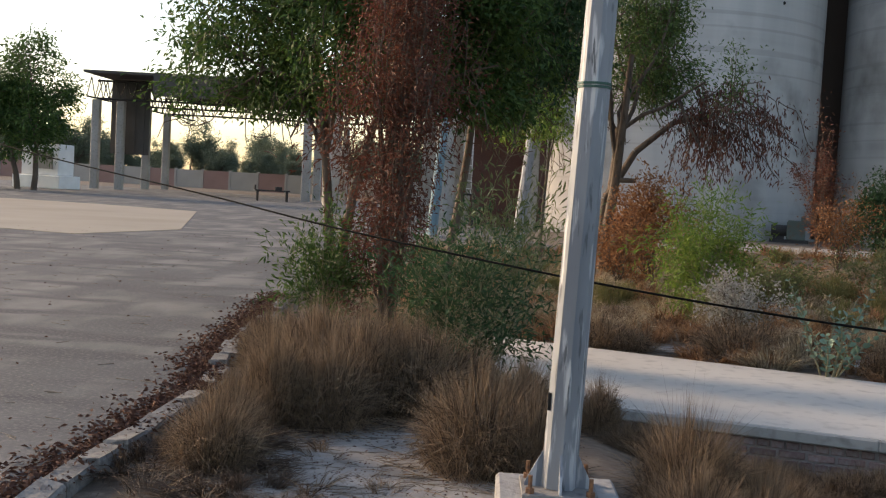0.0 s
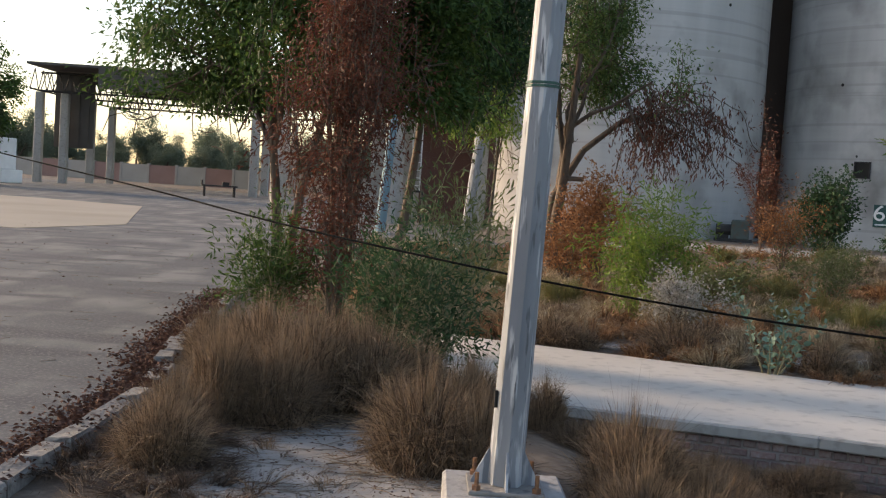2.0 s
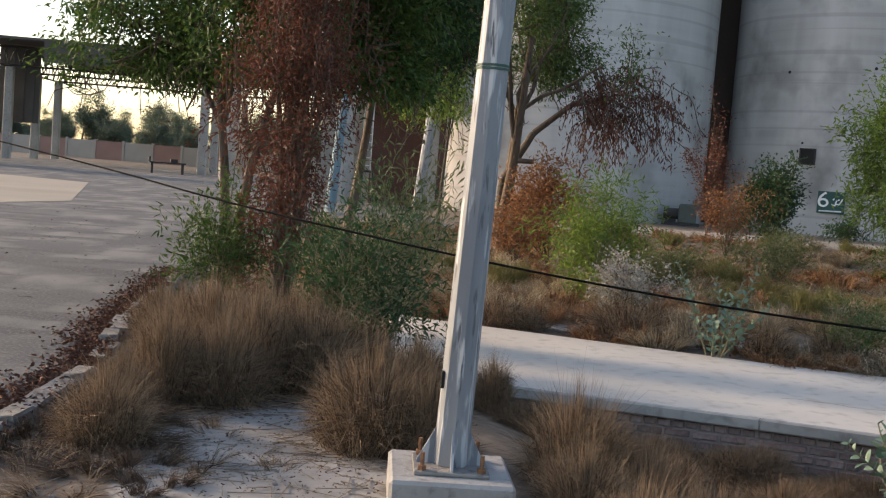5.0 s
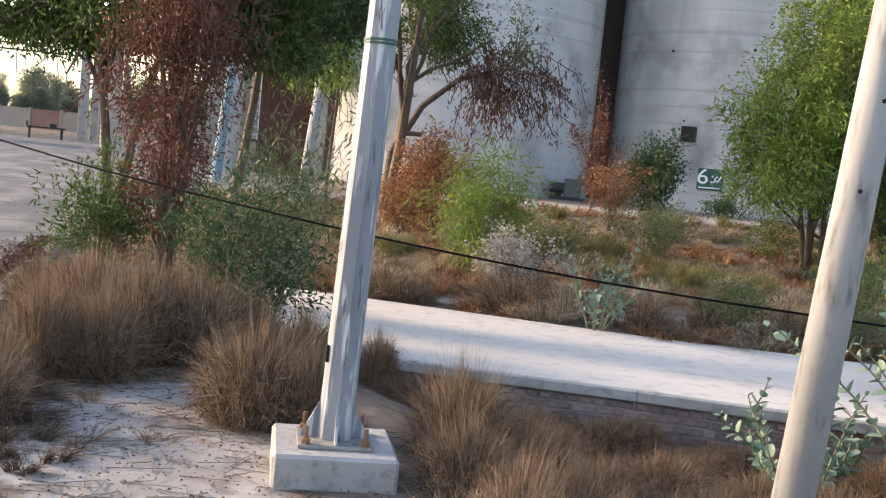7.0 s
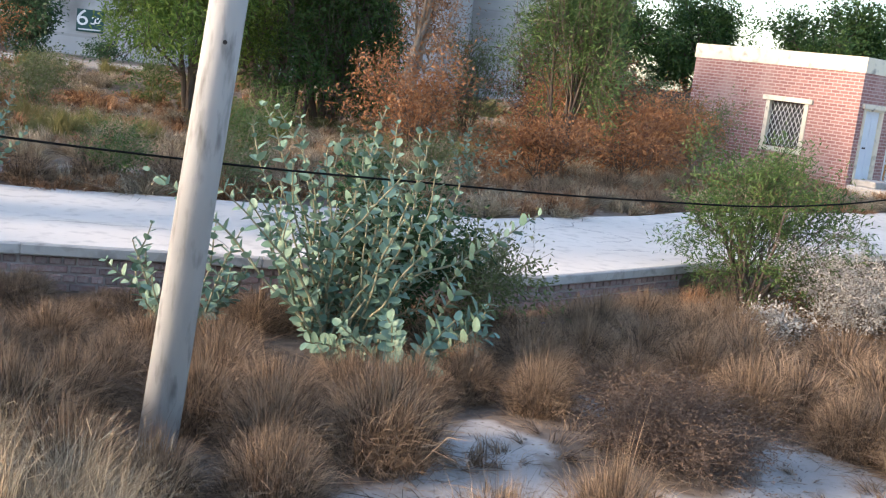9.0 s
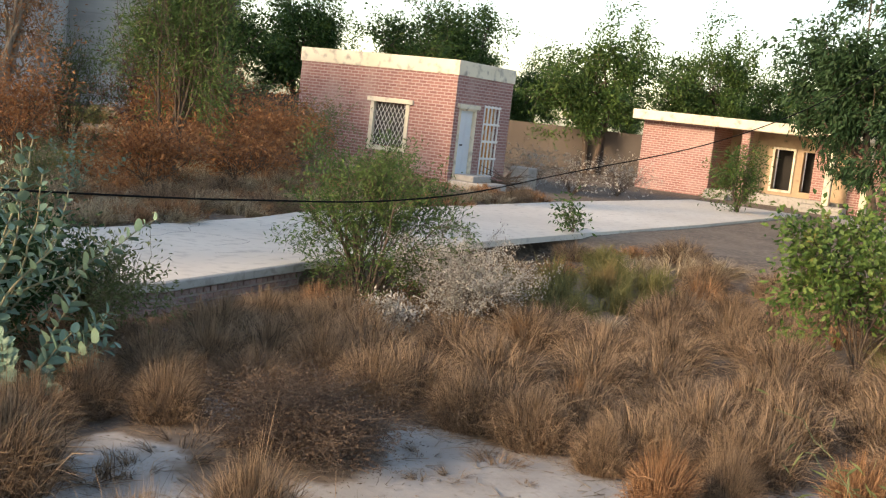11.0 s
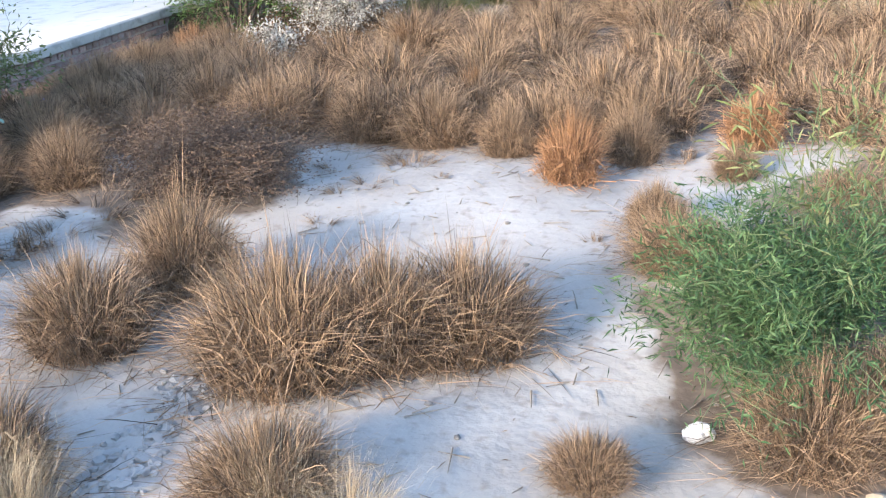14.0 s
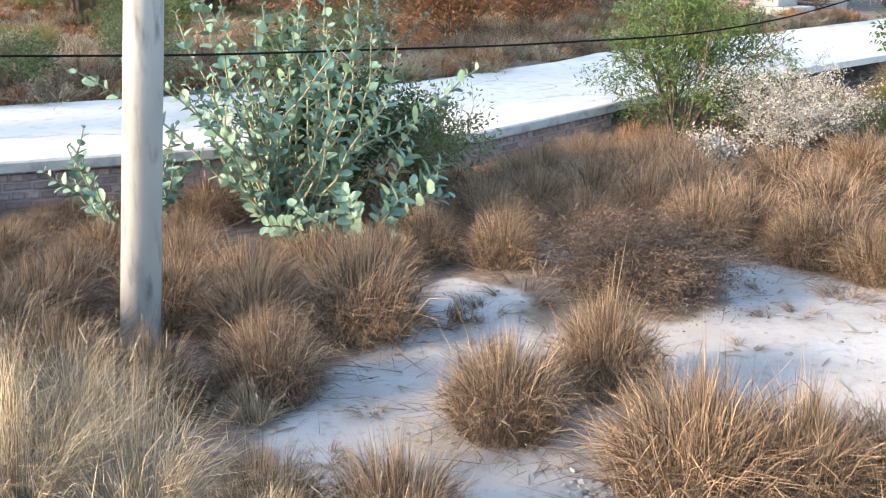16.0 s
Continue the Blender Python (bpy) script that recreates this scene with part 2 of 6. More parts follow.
def house_brick(name, c1, c2, mortar_col):
    """Coursed brick, 23 by 7 cm, for walls that stay far off."""
    m, nt, b, co = base_mat(name, 0.9)
    sep = nt.nodes.new("ShaderNodeSeparateXYZ")
    nt.links.new(co, sep.inputs[0])
    add = nt.nodes.new("ShaderNodeMath")
    nt.links.new(sep.outputs[0], add.inputs[0])
    nt.links.new(sep.outputs[1], add.inputs[1])
    cmb = nt.nodes.new("ShaderNodeCombineXYZ")
    nt.links.new(add.outputs[0], cmb.inputs[0])
    nt.links.new(sep.outputs[2], cmb.inputs[1])
    br = nt.nodes.new("ShaderNodeTexBrick")
    nt.links.new(cmb.outputs[0], br.inputs["Vector"])
    for k, v in (("Scale", 1.0), ("Brick Width", 0.24), ("Row Height", 0.085), ("Mortar Size", 0.012), ("Mortar Smooth", 0.2)):
        br.inputs[k].default_value = v
    br.inputs["Color1"].default_value, br.inputs["Color2"].default_value = (*c1, 1), (*c2, 1)
    br.inputs["Mortar"].default_value = (*mortar_col, 1)
    col = ramp_mix(nt, noise_fac(nt, co, 0.8, 6, 0.5, 0.8), br.outputs["Color"], (0.42, 0.30, 0.27))
    nt.links.new(col, b.inputs["Base Color"])
    bump(nt, b, br.outputs["Fac"], -0.5, 0.01)
    return m


M["silo"] = silo_mat()
M["house_brick"] = house_brick("pink_red_brickwork", (0.235, 0.112, 0.103), (0.315, 0.158, 0.14), (0.43, 0.335, 0.31))
M["wall_pink"] = surface("faded_pink_wall_panel", (0.24, 0.145, 0.125), (0.30, 0.19, 0.165), None, 0.4, 6, 0.95)
M["wall_grey"] = surface("grey_wall_panel", (0.30, 0.28, 0.255), (0.37, 0.345, 0.315), None, 0.4, 6, 0.95)


def ground_mat():
    m, nt, b, co = base_mat("salty_soil", 0.95)
    at = nt.nodes.new("ShaderNodeAttribute")
    at.attribute_name = "salt"
    soil = ramp_mix(nt, noise_fac(nt, co, 0.7, 8), (0.08, 0.059, 0.042), (0.145, 0.11, 0.081))
    soil = ramp_mix(nt, noise_fac(nt, co, 9, 8, 0.45, 0.7), soil, (0.20, 0.155, 0.115))
    salt = ramp_mix(nt, noise_fac(nt, co, 1.3, 9), (0.265, 0.245, 0.22), (0.37, 0.35, 0.322))
    salt = ramp_mix(nt, noise_fac(nt, co, 14, 9, 0.55, 0.78), salt, (0.21, 0.178, 0.145))
    ad = nt.nodes.new("ShaderNodeMath")
    ad.operation = "ADD"
    ad.use_clamp = False
    mul = nt.nodes.new("ShaderNodeMath")
    mul.operation, mul.inputs[1].default_value = "MULTIPLY_ADD", 0.9
    mul.inputs[2].default_value = -0.45
    nt.links.new(noise_fac(nt, co, 2.6, 9, 0.2, 0.8), mul.inputs[0])
    nt.links.new(at.outputs["Fac"], ad.inputs[0])
    nt.links.new(mul.outputs[0], ad.inputs[1])
    r = nt.nodes.new("ShaderNodeMapRange")
    r.inputs[1].default_value, r.inputs[2].default_value = 0.38, 0.62
    nt.links.new(ad.outputs[0], r.inputs[0])
    nt.links.new(ramp_mix(nt, r.outputs[0], soil, salt), b.inputs["Base Color"])
    bump(nt, b, noise_fac(nt, co, 16, 9, 0.2, 0.8), 0.3, 0.02)
    return m


M["ground"] = ground_mat()


# ---- mesh helpers ----
def mesh_from(name, verts, faces, mat, smooth=False):
    me = bpy.data.meshes.new(name)
    verts, faces = np.asarray(verts, np.float32), np.asarray(faces, np.int32)
    n = faces.shape[1]
    me.vertices.add(len(verts))
    me.vertices.foreach_set("co", verts.ravel())
    me.loops.add(faces.size)
    me.loops.foreach_set("vertex_index", faces.ravel())
    me.polygons.add(len(faces))
    me.polygons.foreach_set("loop_start", np.arange(0, faces.size, n, dtype=np.int32))
    me.update(calc_edges=True)
    me.validate()
    if smooth:
        me.shade_smooth()
    me.materials.append(mat)
    return me


def part(name, data, material, parent, label=""):
    """One mesh object under a thing or part; data is a bmesh or a mesh."""
    if isinstance(data, bmesh.types.BMesh):
        me = bpy.data.meshes.new(name)
        bmesh.ops.recalc_face_normals(data, faces=data.faces)
        data.to_mesh(me)
        data.free()
        me.materials.append(material)
    else:
        me = data
    ob = new(name, me)
    ob.parent = parent
    if label:
        tagged(ob, label)
    return ob


def thing(name, x, y, z, label, category, group="", kind="", rz=0):
    e = new(name)
    e.empty_display_size = 0.1
    e.matrix_basis = pose(x, y, z, 0, 0, rz)
    return tagged(e, label, category, group, kind)


def add_box(bm, x0, y0, z0, x1, y1, z1, m=None, bevel=0.0):
    b = bmesh.ops.create_cube(bm, size=1.0)["verts"]
    for v in b:
        v.co = Vector(((x0 + x1) / 2 + v.co.x * (x1 - x0), (y0 + y1) / 2 + v.co.y * (y1 - y0), (z0 + z1) / 2 + v.co.z * (z1 - z0)))
    if bevel:
        es = {e for v in b for e in v.link_edges}
        r = bmesh.ops.bevel(bm, geom=list(es), offset=bevel, segments=1, affect="EDGES")
        b = list({v for f in r["faces"] for v in f.verts} | {v for v in b if v.is_valid})
    if m is not None:
        for v in b:
            v.co = m @ v.co
    return b


def boxes(*dims, m=None, bevel=0.0):
    bm = bmesh.new()
    for d in dims:
        add_box(bm, *d, m=m, bevel=bevel)
    return bm


def bar(bm, a, b, r, n=6, r2=None):
    """A round bar from a to b."""
    a, b = Vector(a), Vector(b)
    d = b - a
    v = bmesh.ops.create_cone(bm, cap_ends=True, segments=n, radius1=r, radius2=r if r2 is None else r2, depth=d.length)["verts"]
    mm = Matrix.Translation((a + b) / 2) @ d.to_track_quat("Z", "Y").to_matrix().to_4x4()
    for q in v:
        q.co = mm @ q.co


def tubes(segs, sides=5):
    """Tapered tubes for rows (ax, ay, az, bx, by, bz, ra, rb): vertices and quads."""
    s = np.asarray(segs, float)
    a, b, ra, rb = s[:, :3], s[:, 3:6], s[:, 6], s[:, 7]
    d = b - a
    d /= np.linalg.norm(d, axis=1, keepdims=True) + 1e-9
    ref = np.where(np.abs(d[:, 2:3]) > 0.9, np.array([[1.0, 0, 0]]), np.array([[0, 0, 1.0]]))
    u = np.cross(d, ref)
    u /= np.linalg.norm(u, axis=1, keepdims=True) + 1e-9
    w = np.cross(d, u)
    ang = np.arange(sides) * 2 * np.pi / sides
    ring = np.cos(ang)[None, :, None] * u[:, None] + np.sin(ang)[None, :, None] * w[:, None]
    v = np.stack([a[:, None] + ring * ra[:, None, None], b[:, None] + ring * rb[:, None, None]], 1).reshape(-1, 3)
    k = np.arange(sides)
    q = np.stack([k, (k + 1) % sides, (k + 1) % sides + sides, k + sides], 1)
    f = (np.arange(len(s)) * 2 * sides)[:, None, None] + q[None]
    return v, f.reshape(-1, 4)


def unit(v):
    return v / (np.linalg.norm(v, axis=-1, keepdims=True) + 1e-9)


def kites(rng, at, way, length, width, fold=0.25, jitter=0.3):
    """Leaves as folded kites: where each starts, where it points, its length and width."""
    n = len(at)
    length = length * rng.uniform(1 - jitter, 1 + jitter, (n, 1))
    width = width * rng.uniform(1 - jitter, 1 + jitter, (n, 1))
    d = unit(way)
    side = unit(np.cross(d, rng.normal(size=(n, 3))))
    nor = np.cross(side, d)
    tip = at + d * length - np.array([0, 0, 1]) * length * 0.12
    mid = at + d * length * 0.45
    v = np.stack([at, mid + side * width / 2 + nor * width * fold, tip, mid - side * width / 2 + nor * width * fold], 1).reshape(-1, 3)
    i = np.arange(n)[:, None] * 4
    f = np.concatenate([i + np.array([[0, 1, 2]]), i + np.array([[0, 2, 3]])])
    return v, f


def blades(rng, n, radius, height, width, lean=0.55, core=0.35, curl=0.35):
    """A dome of dry stalks in small bunches, with crossing side blades between them."""
    m = max(6, n // 70)
    ca = rng.uniform(0, 2 * np.pi, m)
    cr = np.sqrt(rng.uniform(0, 1, m))
    cw = lean * (0.1 + 0.9 * cr ** 1.5) * rng.uniform(0.5, 1.1, m)
    ch = rng.uniform(0.8, 1.1, m) * (1 - 0.45 * cr ** 2.2)
    k = rng.integers(0, m, n)
    ang = ca[k] + rng.normal(scale=0.35, size=n)
    r = radius * core * cr[k]
    root = np.stack([r * np.cos(ca[k]), r * np.sin(ca[k]), np.zeros(n) - 0.02], 1) + rng.normal(scale=0.055, size=(n, 3)) * radius * [1, 1, 0]
    out = np.stack([np.cos(ang), np.sin(ang), np.zeros(n)], 1)
    out = unit(out + rng.normal(scale=0.35, size=(n, 3)) * [1, 1, 0])
    reach = (cw[k] * rng.uniform(0.6, 1.35, n))[:, None]
    h = height * (ch[k] * rng.beta(3.2, 1.3, n))[:, None]
    up = np.array([[0, 0, 1.0]])
    mid = root + up * h * 0.55 + out * reach * radius * 0.5 + rng.normal(scale=0.045, size=(n, 3)) * height
    tip = root + up * h * (1 - curl * 0.35 * rng.uniform(0, 1, (n, 1))) + out * reach * radius * (1.2 + curl * rng.uniform(0, 1, (n, 1))) + rng.normal(scale=0.07, size=(n, 3)) * height * [1, 1, 0.4]
    # side blades leave a stalk part of the way up and hang or cross
    s = rng.random(n) < 0.27
    q = rng.uniform(0.3, 0.95, (n, 1))
    base = np.where(q < 0.55, root + (mid - root) * q / 0.55, mid + (tip - mid) * (q - 0.55) / 0.45)
    way = unit(rng.normal(scale=0.7, size=(n, 3)) + out * 0.5 + [0, 0, 0.7])
    size = height * rng.uniform(0.12, 0.3, (n, 1))
    root = np.where(s[:, None], base, root)
    mid = np.where(s[:, None], base + way * size * 0.55, mid)
    tip = np.where(s[:, None], base + way * size - up * size * rng.uniform(0.05, 0.5, (n, 1)), tip)
    root[:, 2] = np.maximum(root[:, 2], -0.02)
    tip[:, 2] = np.maximum(tip[:, 2], 0.0)
    side = unit(np.cross(out, up) + rng.normal(scale=0.6, size=(n, 3)))
    w = width * rng.uniform(0.55, 1.4, (n, 1))
    v = np.stack([root - side * w / 2, root + side * w / 2, mid - side * w * 0.42, mid + side * w * 0.42, tip], 1).reshape(-1, 3)
    i = np.arange(n)[:, None] * 5
    f = np.concatenate([i + np.array([[0, 1, 3]]), i + np.array([[0, 3, 2]]), i + np.array([[2, 3, 4]])])
    return v, f


def dome(rng, n, radius, height, width, stray=0.2):
    """A rounded tuft: fine arching blades, the outer ones hanging down, some lying round its foot."""
    m = max(8, n // 16)
    baz, bc, bf = rng.uniform(0, 2 * np.pi, m), rng.uniform(0.02, 1, m) ** 0.9, rng.uniform(0.8, 1.1, m)
    k = rng.integers(0, m, n)
    az = baz[k] + rng.normal(scale=0.33, size=n)
    c = np.clip(bc[k] + rng.normal(scale=0.16, size=n), 0.02, 1)
    s = np.sqrt(1 - c * c)
    # slow swells and dents of the outline
    swell = 1 + 0.10 * np.sin(2 * az + rng.uniform(0, 6)) + 0.08 * np.sin(3 * az + rng.uniform(0, 6)) + 0.05 * np.sin(7 * az + rng.uniform(0, 6))
    f = np.minimum(bf[k] * swell * (0.4 + 0.75 * rng.beta(3.2, 1.7, n)), rng.uniform(0.9, 1.12, n))
    way = np.stack([np.cos(az), np.sin(az)], 1)
    tip = np.concatenate([way * (radius * 1.06 * s * f)[:, None], (height * (0.95 * c + 0.05) * f)[:, None]], 1)
    wild = rng.random(n) < stray
    tip += rng.normal(size=(n, 3)) * np.where(wild, 0.24, 0.07)[:, None] * [radius, radius, height * 0.6]
    ra = az + rng.normal(scale=0.6, size=n)
    rr = radius * 0.55 * s ** 0.8 * rng.uniform(0.3, 1.15, n)
    root = np.stack([rr * np.cos(ra), rr * np.sin(ra), np.full(n, -0.02)], 1)
    ctl = root * 0.55 + tip * 0.45 + rng.normal(scale=0.06, size=(n, 3)) * [radius, radius, 0]
    ctl[:, 2] = tip[:, 2] * 0.72 + height * 0.24 * s * f
    # short side blades that leave a stalk part of the way up, across the others
    cross = rng.random(n) < 0.2
    on = (root * 0.25 + ctl * 0.5 + tip * 0.25)
    turn = unit(rng.normal(size=(n, 3)) + np.concatenate([way * 0.6, np.full((n, 1), 0.3)], 1)) * height * rng.uniform(0.15, 0.4, (n, 1))
    root, ctl, tip = (np.where(cross[:, None], a, b) for a, b in ((on, root), (on + turn * 0.6, ctl), (on + turn - [0, 0, 0.04], tip)))
    # dead blades on the ground round the foot
    lying = rng.random(n) < 0.07
    r0 = radius * rng.uniform(0.55, 1.25, n)
    foot = np.stack([r0 * np.cos(az), r0 * np.sin(az), rng.uniform(0.0, 0.03, n)], 1)
    aim = rng.normal(size=(n, 3)) * [0.14, 0.14, 0.008] + np.concatenate([way * 0.08, np.zeros((n, 1))], 1)
    root, ctl, tip = (np.where(lying[:, None], a, b) for a, b in ((foot, root), (foot + aim * 0.5 + [0, 0, 0.012], ctl), (foot + aim, tip)))
    tip[:, 2] = np.maximum(tip[:, 2], 0.0)
    side = unit(np.cross(tip - root, rng.normal(size=(n, 3))))
    w = width * rng.uniform(0.5, 1.4, (n, 1))
    mid = 0.2 * root + 0.5 * ctl + 0.3 * tip
    v = np.stack([root - side * w / 2, root + side * w / 2, mid - side * w * 0.42, mid + side * w * 0.42, tip], 1).reshape(-1, 3)
    i = np.arange(n)[:, None] * 5
    f = np.concatenate([i + np.array([q]) for q in ([0, 1, 3], [0, 3, 2], [2, 3, 4])])
    return v, f


def grow(rng, segs, tips, p, d, length, radius, level, top, spread, gravity, kids, first=0.45):
    """Branches, recursively; tips gathers where leaves sit."""
    steps = 5 if level == 0 else 4
    pts = [p]
    for k in range(steps):
        d = unit(d + rng.normal(scale=0.16 + 0.05 * level, size=3) + np.array([0, 0, gravity[min(level, len(gravity) - 1)]]))
        q = pts[-1] + d * length / steps
        r0, r1 = radius * (1 - 0.6 * k / steps), radius * (1 - 0.6 * (k + 1) / steps)
        segs.append([*pts[-1], *q, r0, r1])
        pts.append(q)
        if level >= top - 1:
            tips.append((q, d))
    if level < top:
        for c in range(kids[min(level, len(kids) - 1)]):
            at = rng.uniform(0.35 if level else first, 1.0)
            i = min(int(at * steps), steps - 1)
            o = unit(np.cross(d, rng.normal(size=3)))
            nd = unit(d * (1 - spread * 0.5) + o * spread * rng.uniform(0.7, 1.3))
            grow(rng, segs, tips, pts[i] + (pts[i + 1] - pts[i]) * rng.uniform(), nd, length * rng.uniform(0.5, 0.8), radius * (1 - 0.6 * at) * 0.65, level + 1, top, spread, gravity, kids, first)


def plant_meshes(name, seed, height, radius, trunk_r, leaf, leaf_len, leaf_w, n_leaf, bark="bark", stems=1, top=3, spread=0.75,
                 gravity=(0.05, 0.03, 0.0), kids=(5, 5, 4), cluster=0.25, low=0.0, droop=0.0, stem_lean=0.35, sides=5, upright=0.0, first=0.45):
    """The woody mesh and the leaf mesh of a tree or shrub that stands at the origin."""
    rng = np.random.default_rng(seed)
    segs, tips = [], []
    for s in range(stems):
        a = rng.uniform(0, 2 * np.pi)
        d = unit(np.array([math.cos(a) * stem_lean, math.sin(a) * stem_lean, 1.0])) if stems > 1 else unit(np.array([rng.normal() * 0.08, rng.normal() * 0.08, 1.0]))
        grow(rng, segs, tips, np.array([math.cos(a), math.sin(a), 0]) * trunk_r * (1.2 if stems > 1 else 0), d, 1.0, trunk_r / max(height, 0.1), 0, top, spread, gravity, kids, first)
    s = np.array(segs)
    pts = np.array([t[0] for t in tips])
    ways = np.array([t[1] for t in tips])
    zmax, rmax = np.percentile(pts[:, 2], 98), np.percentile(np.hypot(pts[:, 0], pts[:, 1]), 92)
    sc = np.array([radius / rmax, radius / rmax, height / zmax])
    s[:, :3] *= sc
    s[:, 3:6] *= sc
    s[:, 6:] *= height * 0.8
    s[:, 6:] = np.maximum(s[:, 6:], 0.0017 * max(1, height / 1.7))
    pts = pts * sc
    keep = pts[:, 2] > low
    pts, ways = pts[keep], ways[keep]
    s = s[(s[:, 5] > low * 0.75) | (s[:, 6] > trunk_r * 0.3)] if low else s
    wood = mesh_from(name + "_wood", *tubes(s, sides), M[bark], True)
    if not n_leaf:
        return wood, None
    i = rng.integers(0, len(pts), n_leaf)
    at = pts[i] + rng.normal(scale=cluster * leaf_len * 4, size=(n_leaf, 3)) * [1, 1, 0.8]
    way = ways[i] + rng.normal(scale=0.8, size=(n_leaf, 3)) + np.array([0, 0, upright - droop])
    leaves = mesh_from(name + "_leaf", *kites(rng, at, way, leaf_len, leaf_w), M[leaf])
    return wood, leaves


def plant(kind, x, y, z, wood, leaves, label, category, group="", rz=0, scale=1.0, trunk="trunk", crown="crown"):
    e = thing(kind, x, y, z, label, category, group, rz=rz)
    e.scale = (scale,) * 3
    part(trunk, wood, None, e)
    if leaves:
        part(crown, leaves, None, e)
    return e


# ---- plan of the place ----
ROAD_NEAR = [(0.35, 10.5), (1.44, 10.05), (3.5, 9.35), (5.45, 8.6), (8.0, 7.5), (10.6, 7.8), (14.6, 8.05), (18.2, 8.05), (25.9, 7.9), (36.0, 8.0)]
ROAD_FAR = [(0.35, 14.45), (0.8, 14.2), (4.6, 12.45), (10.0, 10.65), (13.5, 11.0), (15.0, 11.4), (20.0, 11.6), (26.4, 11.8), (36.0, 11.6)]
KERB = [(-2.45, -4.0), (-2.24, 6.3), (-2.12, 9.4), (-2.5, 12.2), (-2.95, 19.8), (-3.1, 33.0)]


def along(line, x, axis=0):
    return float(np.interp(x, [p[axis] for p in line], [p[1 - axis] for p in line]))


CLEARING = [(2.2, 0.9), (3.3, 0.1), (4.1, 0.75), (5.1, 1.0), (5.6, 0.5), (7.0, 0.8), (8.0, 0.0), (8.3, 1.2), (7.35, 1.75), (7.25, 2.3), (7.55, 2.8), (7.2, 4.15), (6.15, 3.55), (5.5, 3.7),
            (5.0, 4.2), (5.35, 4.7), (5.2, 5.25), (4.5, 4.75), (3.9, 4.7), (3.4, 4.25), (2.8, 4.05), (2.55, 3.5), (2.5, 2.7)]
SALT = [(-0.4, 7.0, 0.95, 1.2), (-0.6, 7.9, 0.7, 0.8), (3.1, 14.7, 0.9, 0.35), (6.0, 14.4, 1.6, 0.4), (6.45, 5.2, 0.35, 0.3), (13.5, 40.0, 9.0, 3.0)]


def salt_at(x, y):
    """How bare and salty the soil is: a crusted clearing in the field and some small patches."""
    x, y = np.asarray(x, float), np.asarray(y, float)
    s = 0 * x
    for cx, cy, rx, ry in SALT:
        q = np.hypot((x - cx) / rx, (y - cy) / ry)
        s = np.maximum(s, np.clip(1.5 - q, 0, 1))
    inside, dist = np.zeros(x.shape, bool), np.full(x.shape, 1e9)
    for (ax, ay), (bx, by) in zip(CLEARING, CLEARING[1:] + CLEARING[:1]):
        t = np.clip(((x - ax) * (bx - ax) + (y - ay) * (by - ay)) / ((bx - ax) ** 2 + (by - ay) ** 2), 0, 1)
        dist = np.minimum(dist, np.hypot(x - ax - t * (bx - ax), y - ay - t * (by - ay)))
        if ay != by:
            inside ^= ((ay > y) != (by > y)) & (x < ax + (y - ay) * (bx - ax) / (by - ay))
    return np.maximum(s, np.clip(0.6 + np.where(inside, dist, -dist) / 0.45, 0, 1))


def smooth01(v):
    v = np.clip(v, 0, 1)
    return v * v * (3 - 2 * v)


def ground_z(x, y):
    """Height of the soil: a low field beside the raised road, level ground elsewhere."""
    x, y = np.asarray(x, float), np.asarray(y, float)
    near = np.interp(x, [p[0] for p in ROAD_NEAR], [p[1] for p in ROAD_NEAR])
    low = smooth01((x - 0.9) / 1.7) * smooth01((near - y + 0.55) / 0.4) * (1 - smooth01((x - 16.5) / 3.5)) * smooth01((y + 14) / 6)
    bank = smooth01((2.0 - np.hypot(x, y * 0.8)) / 1.6) * 0.22
    ripple = 0.025 * np.sin(x * 2.3 + 1.1 * np.sin(y * 1.7)) + 0.02 * np.sin(y * 3.1 + x)
    rise = 0.35 * smooth01((np.hypot(x - 24, y - 46) - 24) / -6.0)
    return -0.06 - 0.40 * low + bank + ripple * (0.3 + 0.7 * low) + rise


def build_ground():
    gx = np.concatenate([-np.geomspace(900, 6, 30), np.arange(-5, 20, 0.16), np.geomspace(20.2, 900, 44)])
    gy = np.concatenate([-np.geomspace(900, 5, 26), np.arange(-4.5, 17, 0.16), np.geomspace(17.3, 900, 50)])
    X, Y = np.meshgrid(gx, gy, indexing="ij")
    Z = ground_z(X, Y)
    v = np.stack([X, Y, Z], -1).reshape(-1, 3)
    i, j = np.meshgrid(np.arange(len(gx) - 1), np.arange(len(gy) - 1), indexing="ij")
    a = (i * len(gy) + j).ravel()
    f = np.stack([a, a + len(gy), a + len(gy) + 1, a + 1], 1)
    me = mesh_from("ground", v, f, M["ground"], True)
    at = me.attributes.new("salt", "FLOAT", "POINT")
    at.data.foreach_set("value", salt_at(X, Y).astype(np.float32).ravel())
    return tagged(new("ground", me), "pale salty sand and brown soil with dry litter", "ground", kind="structure")


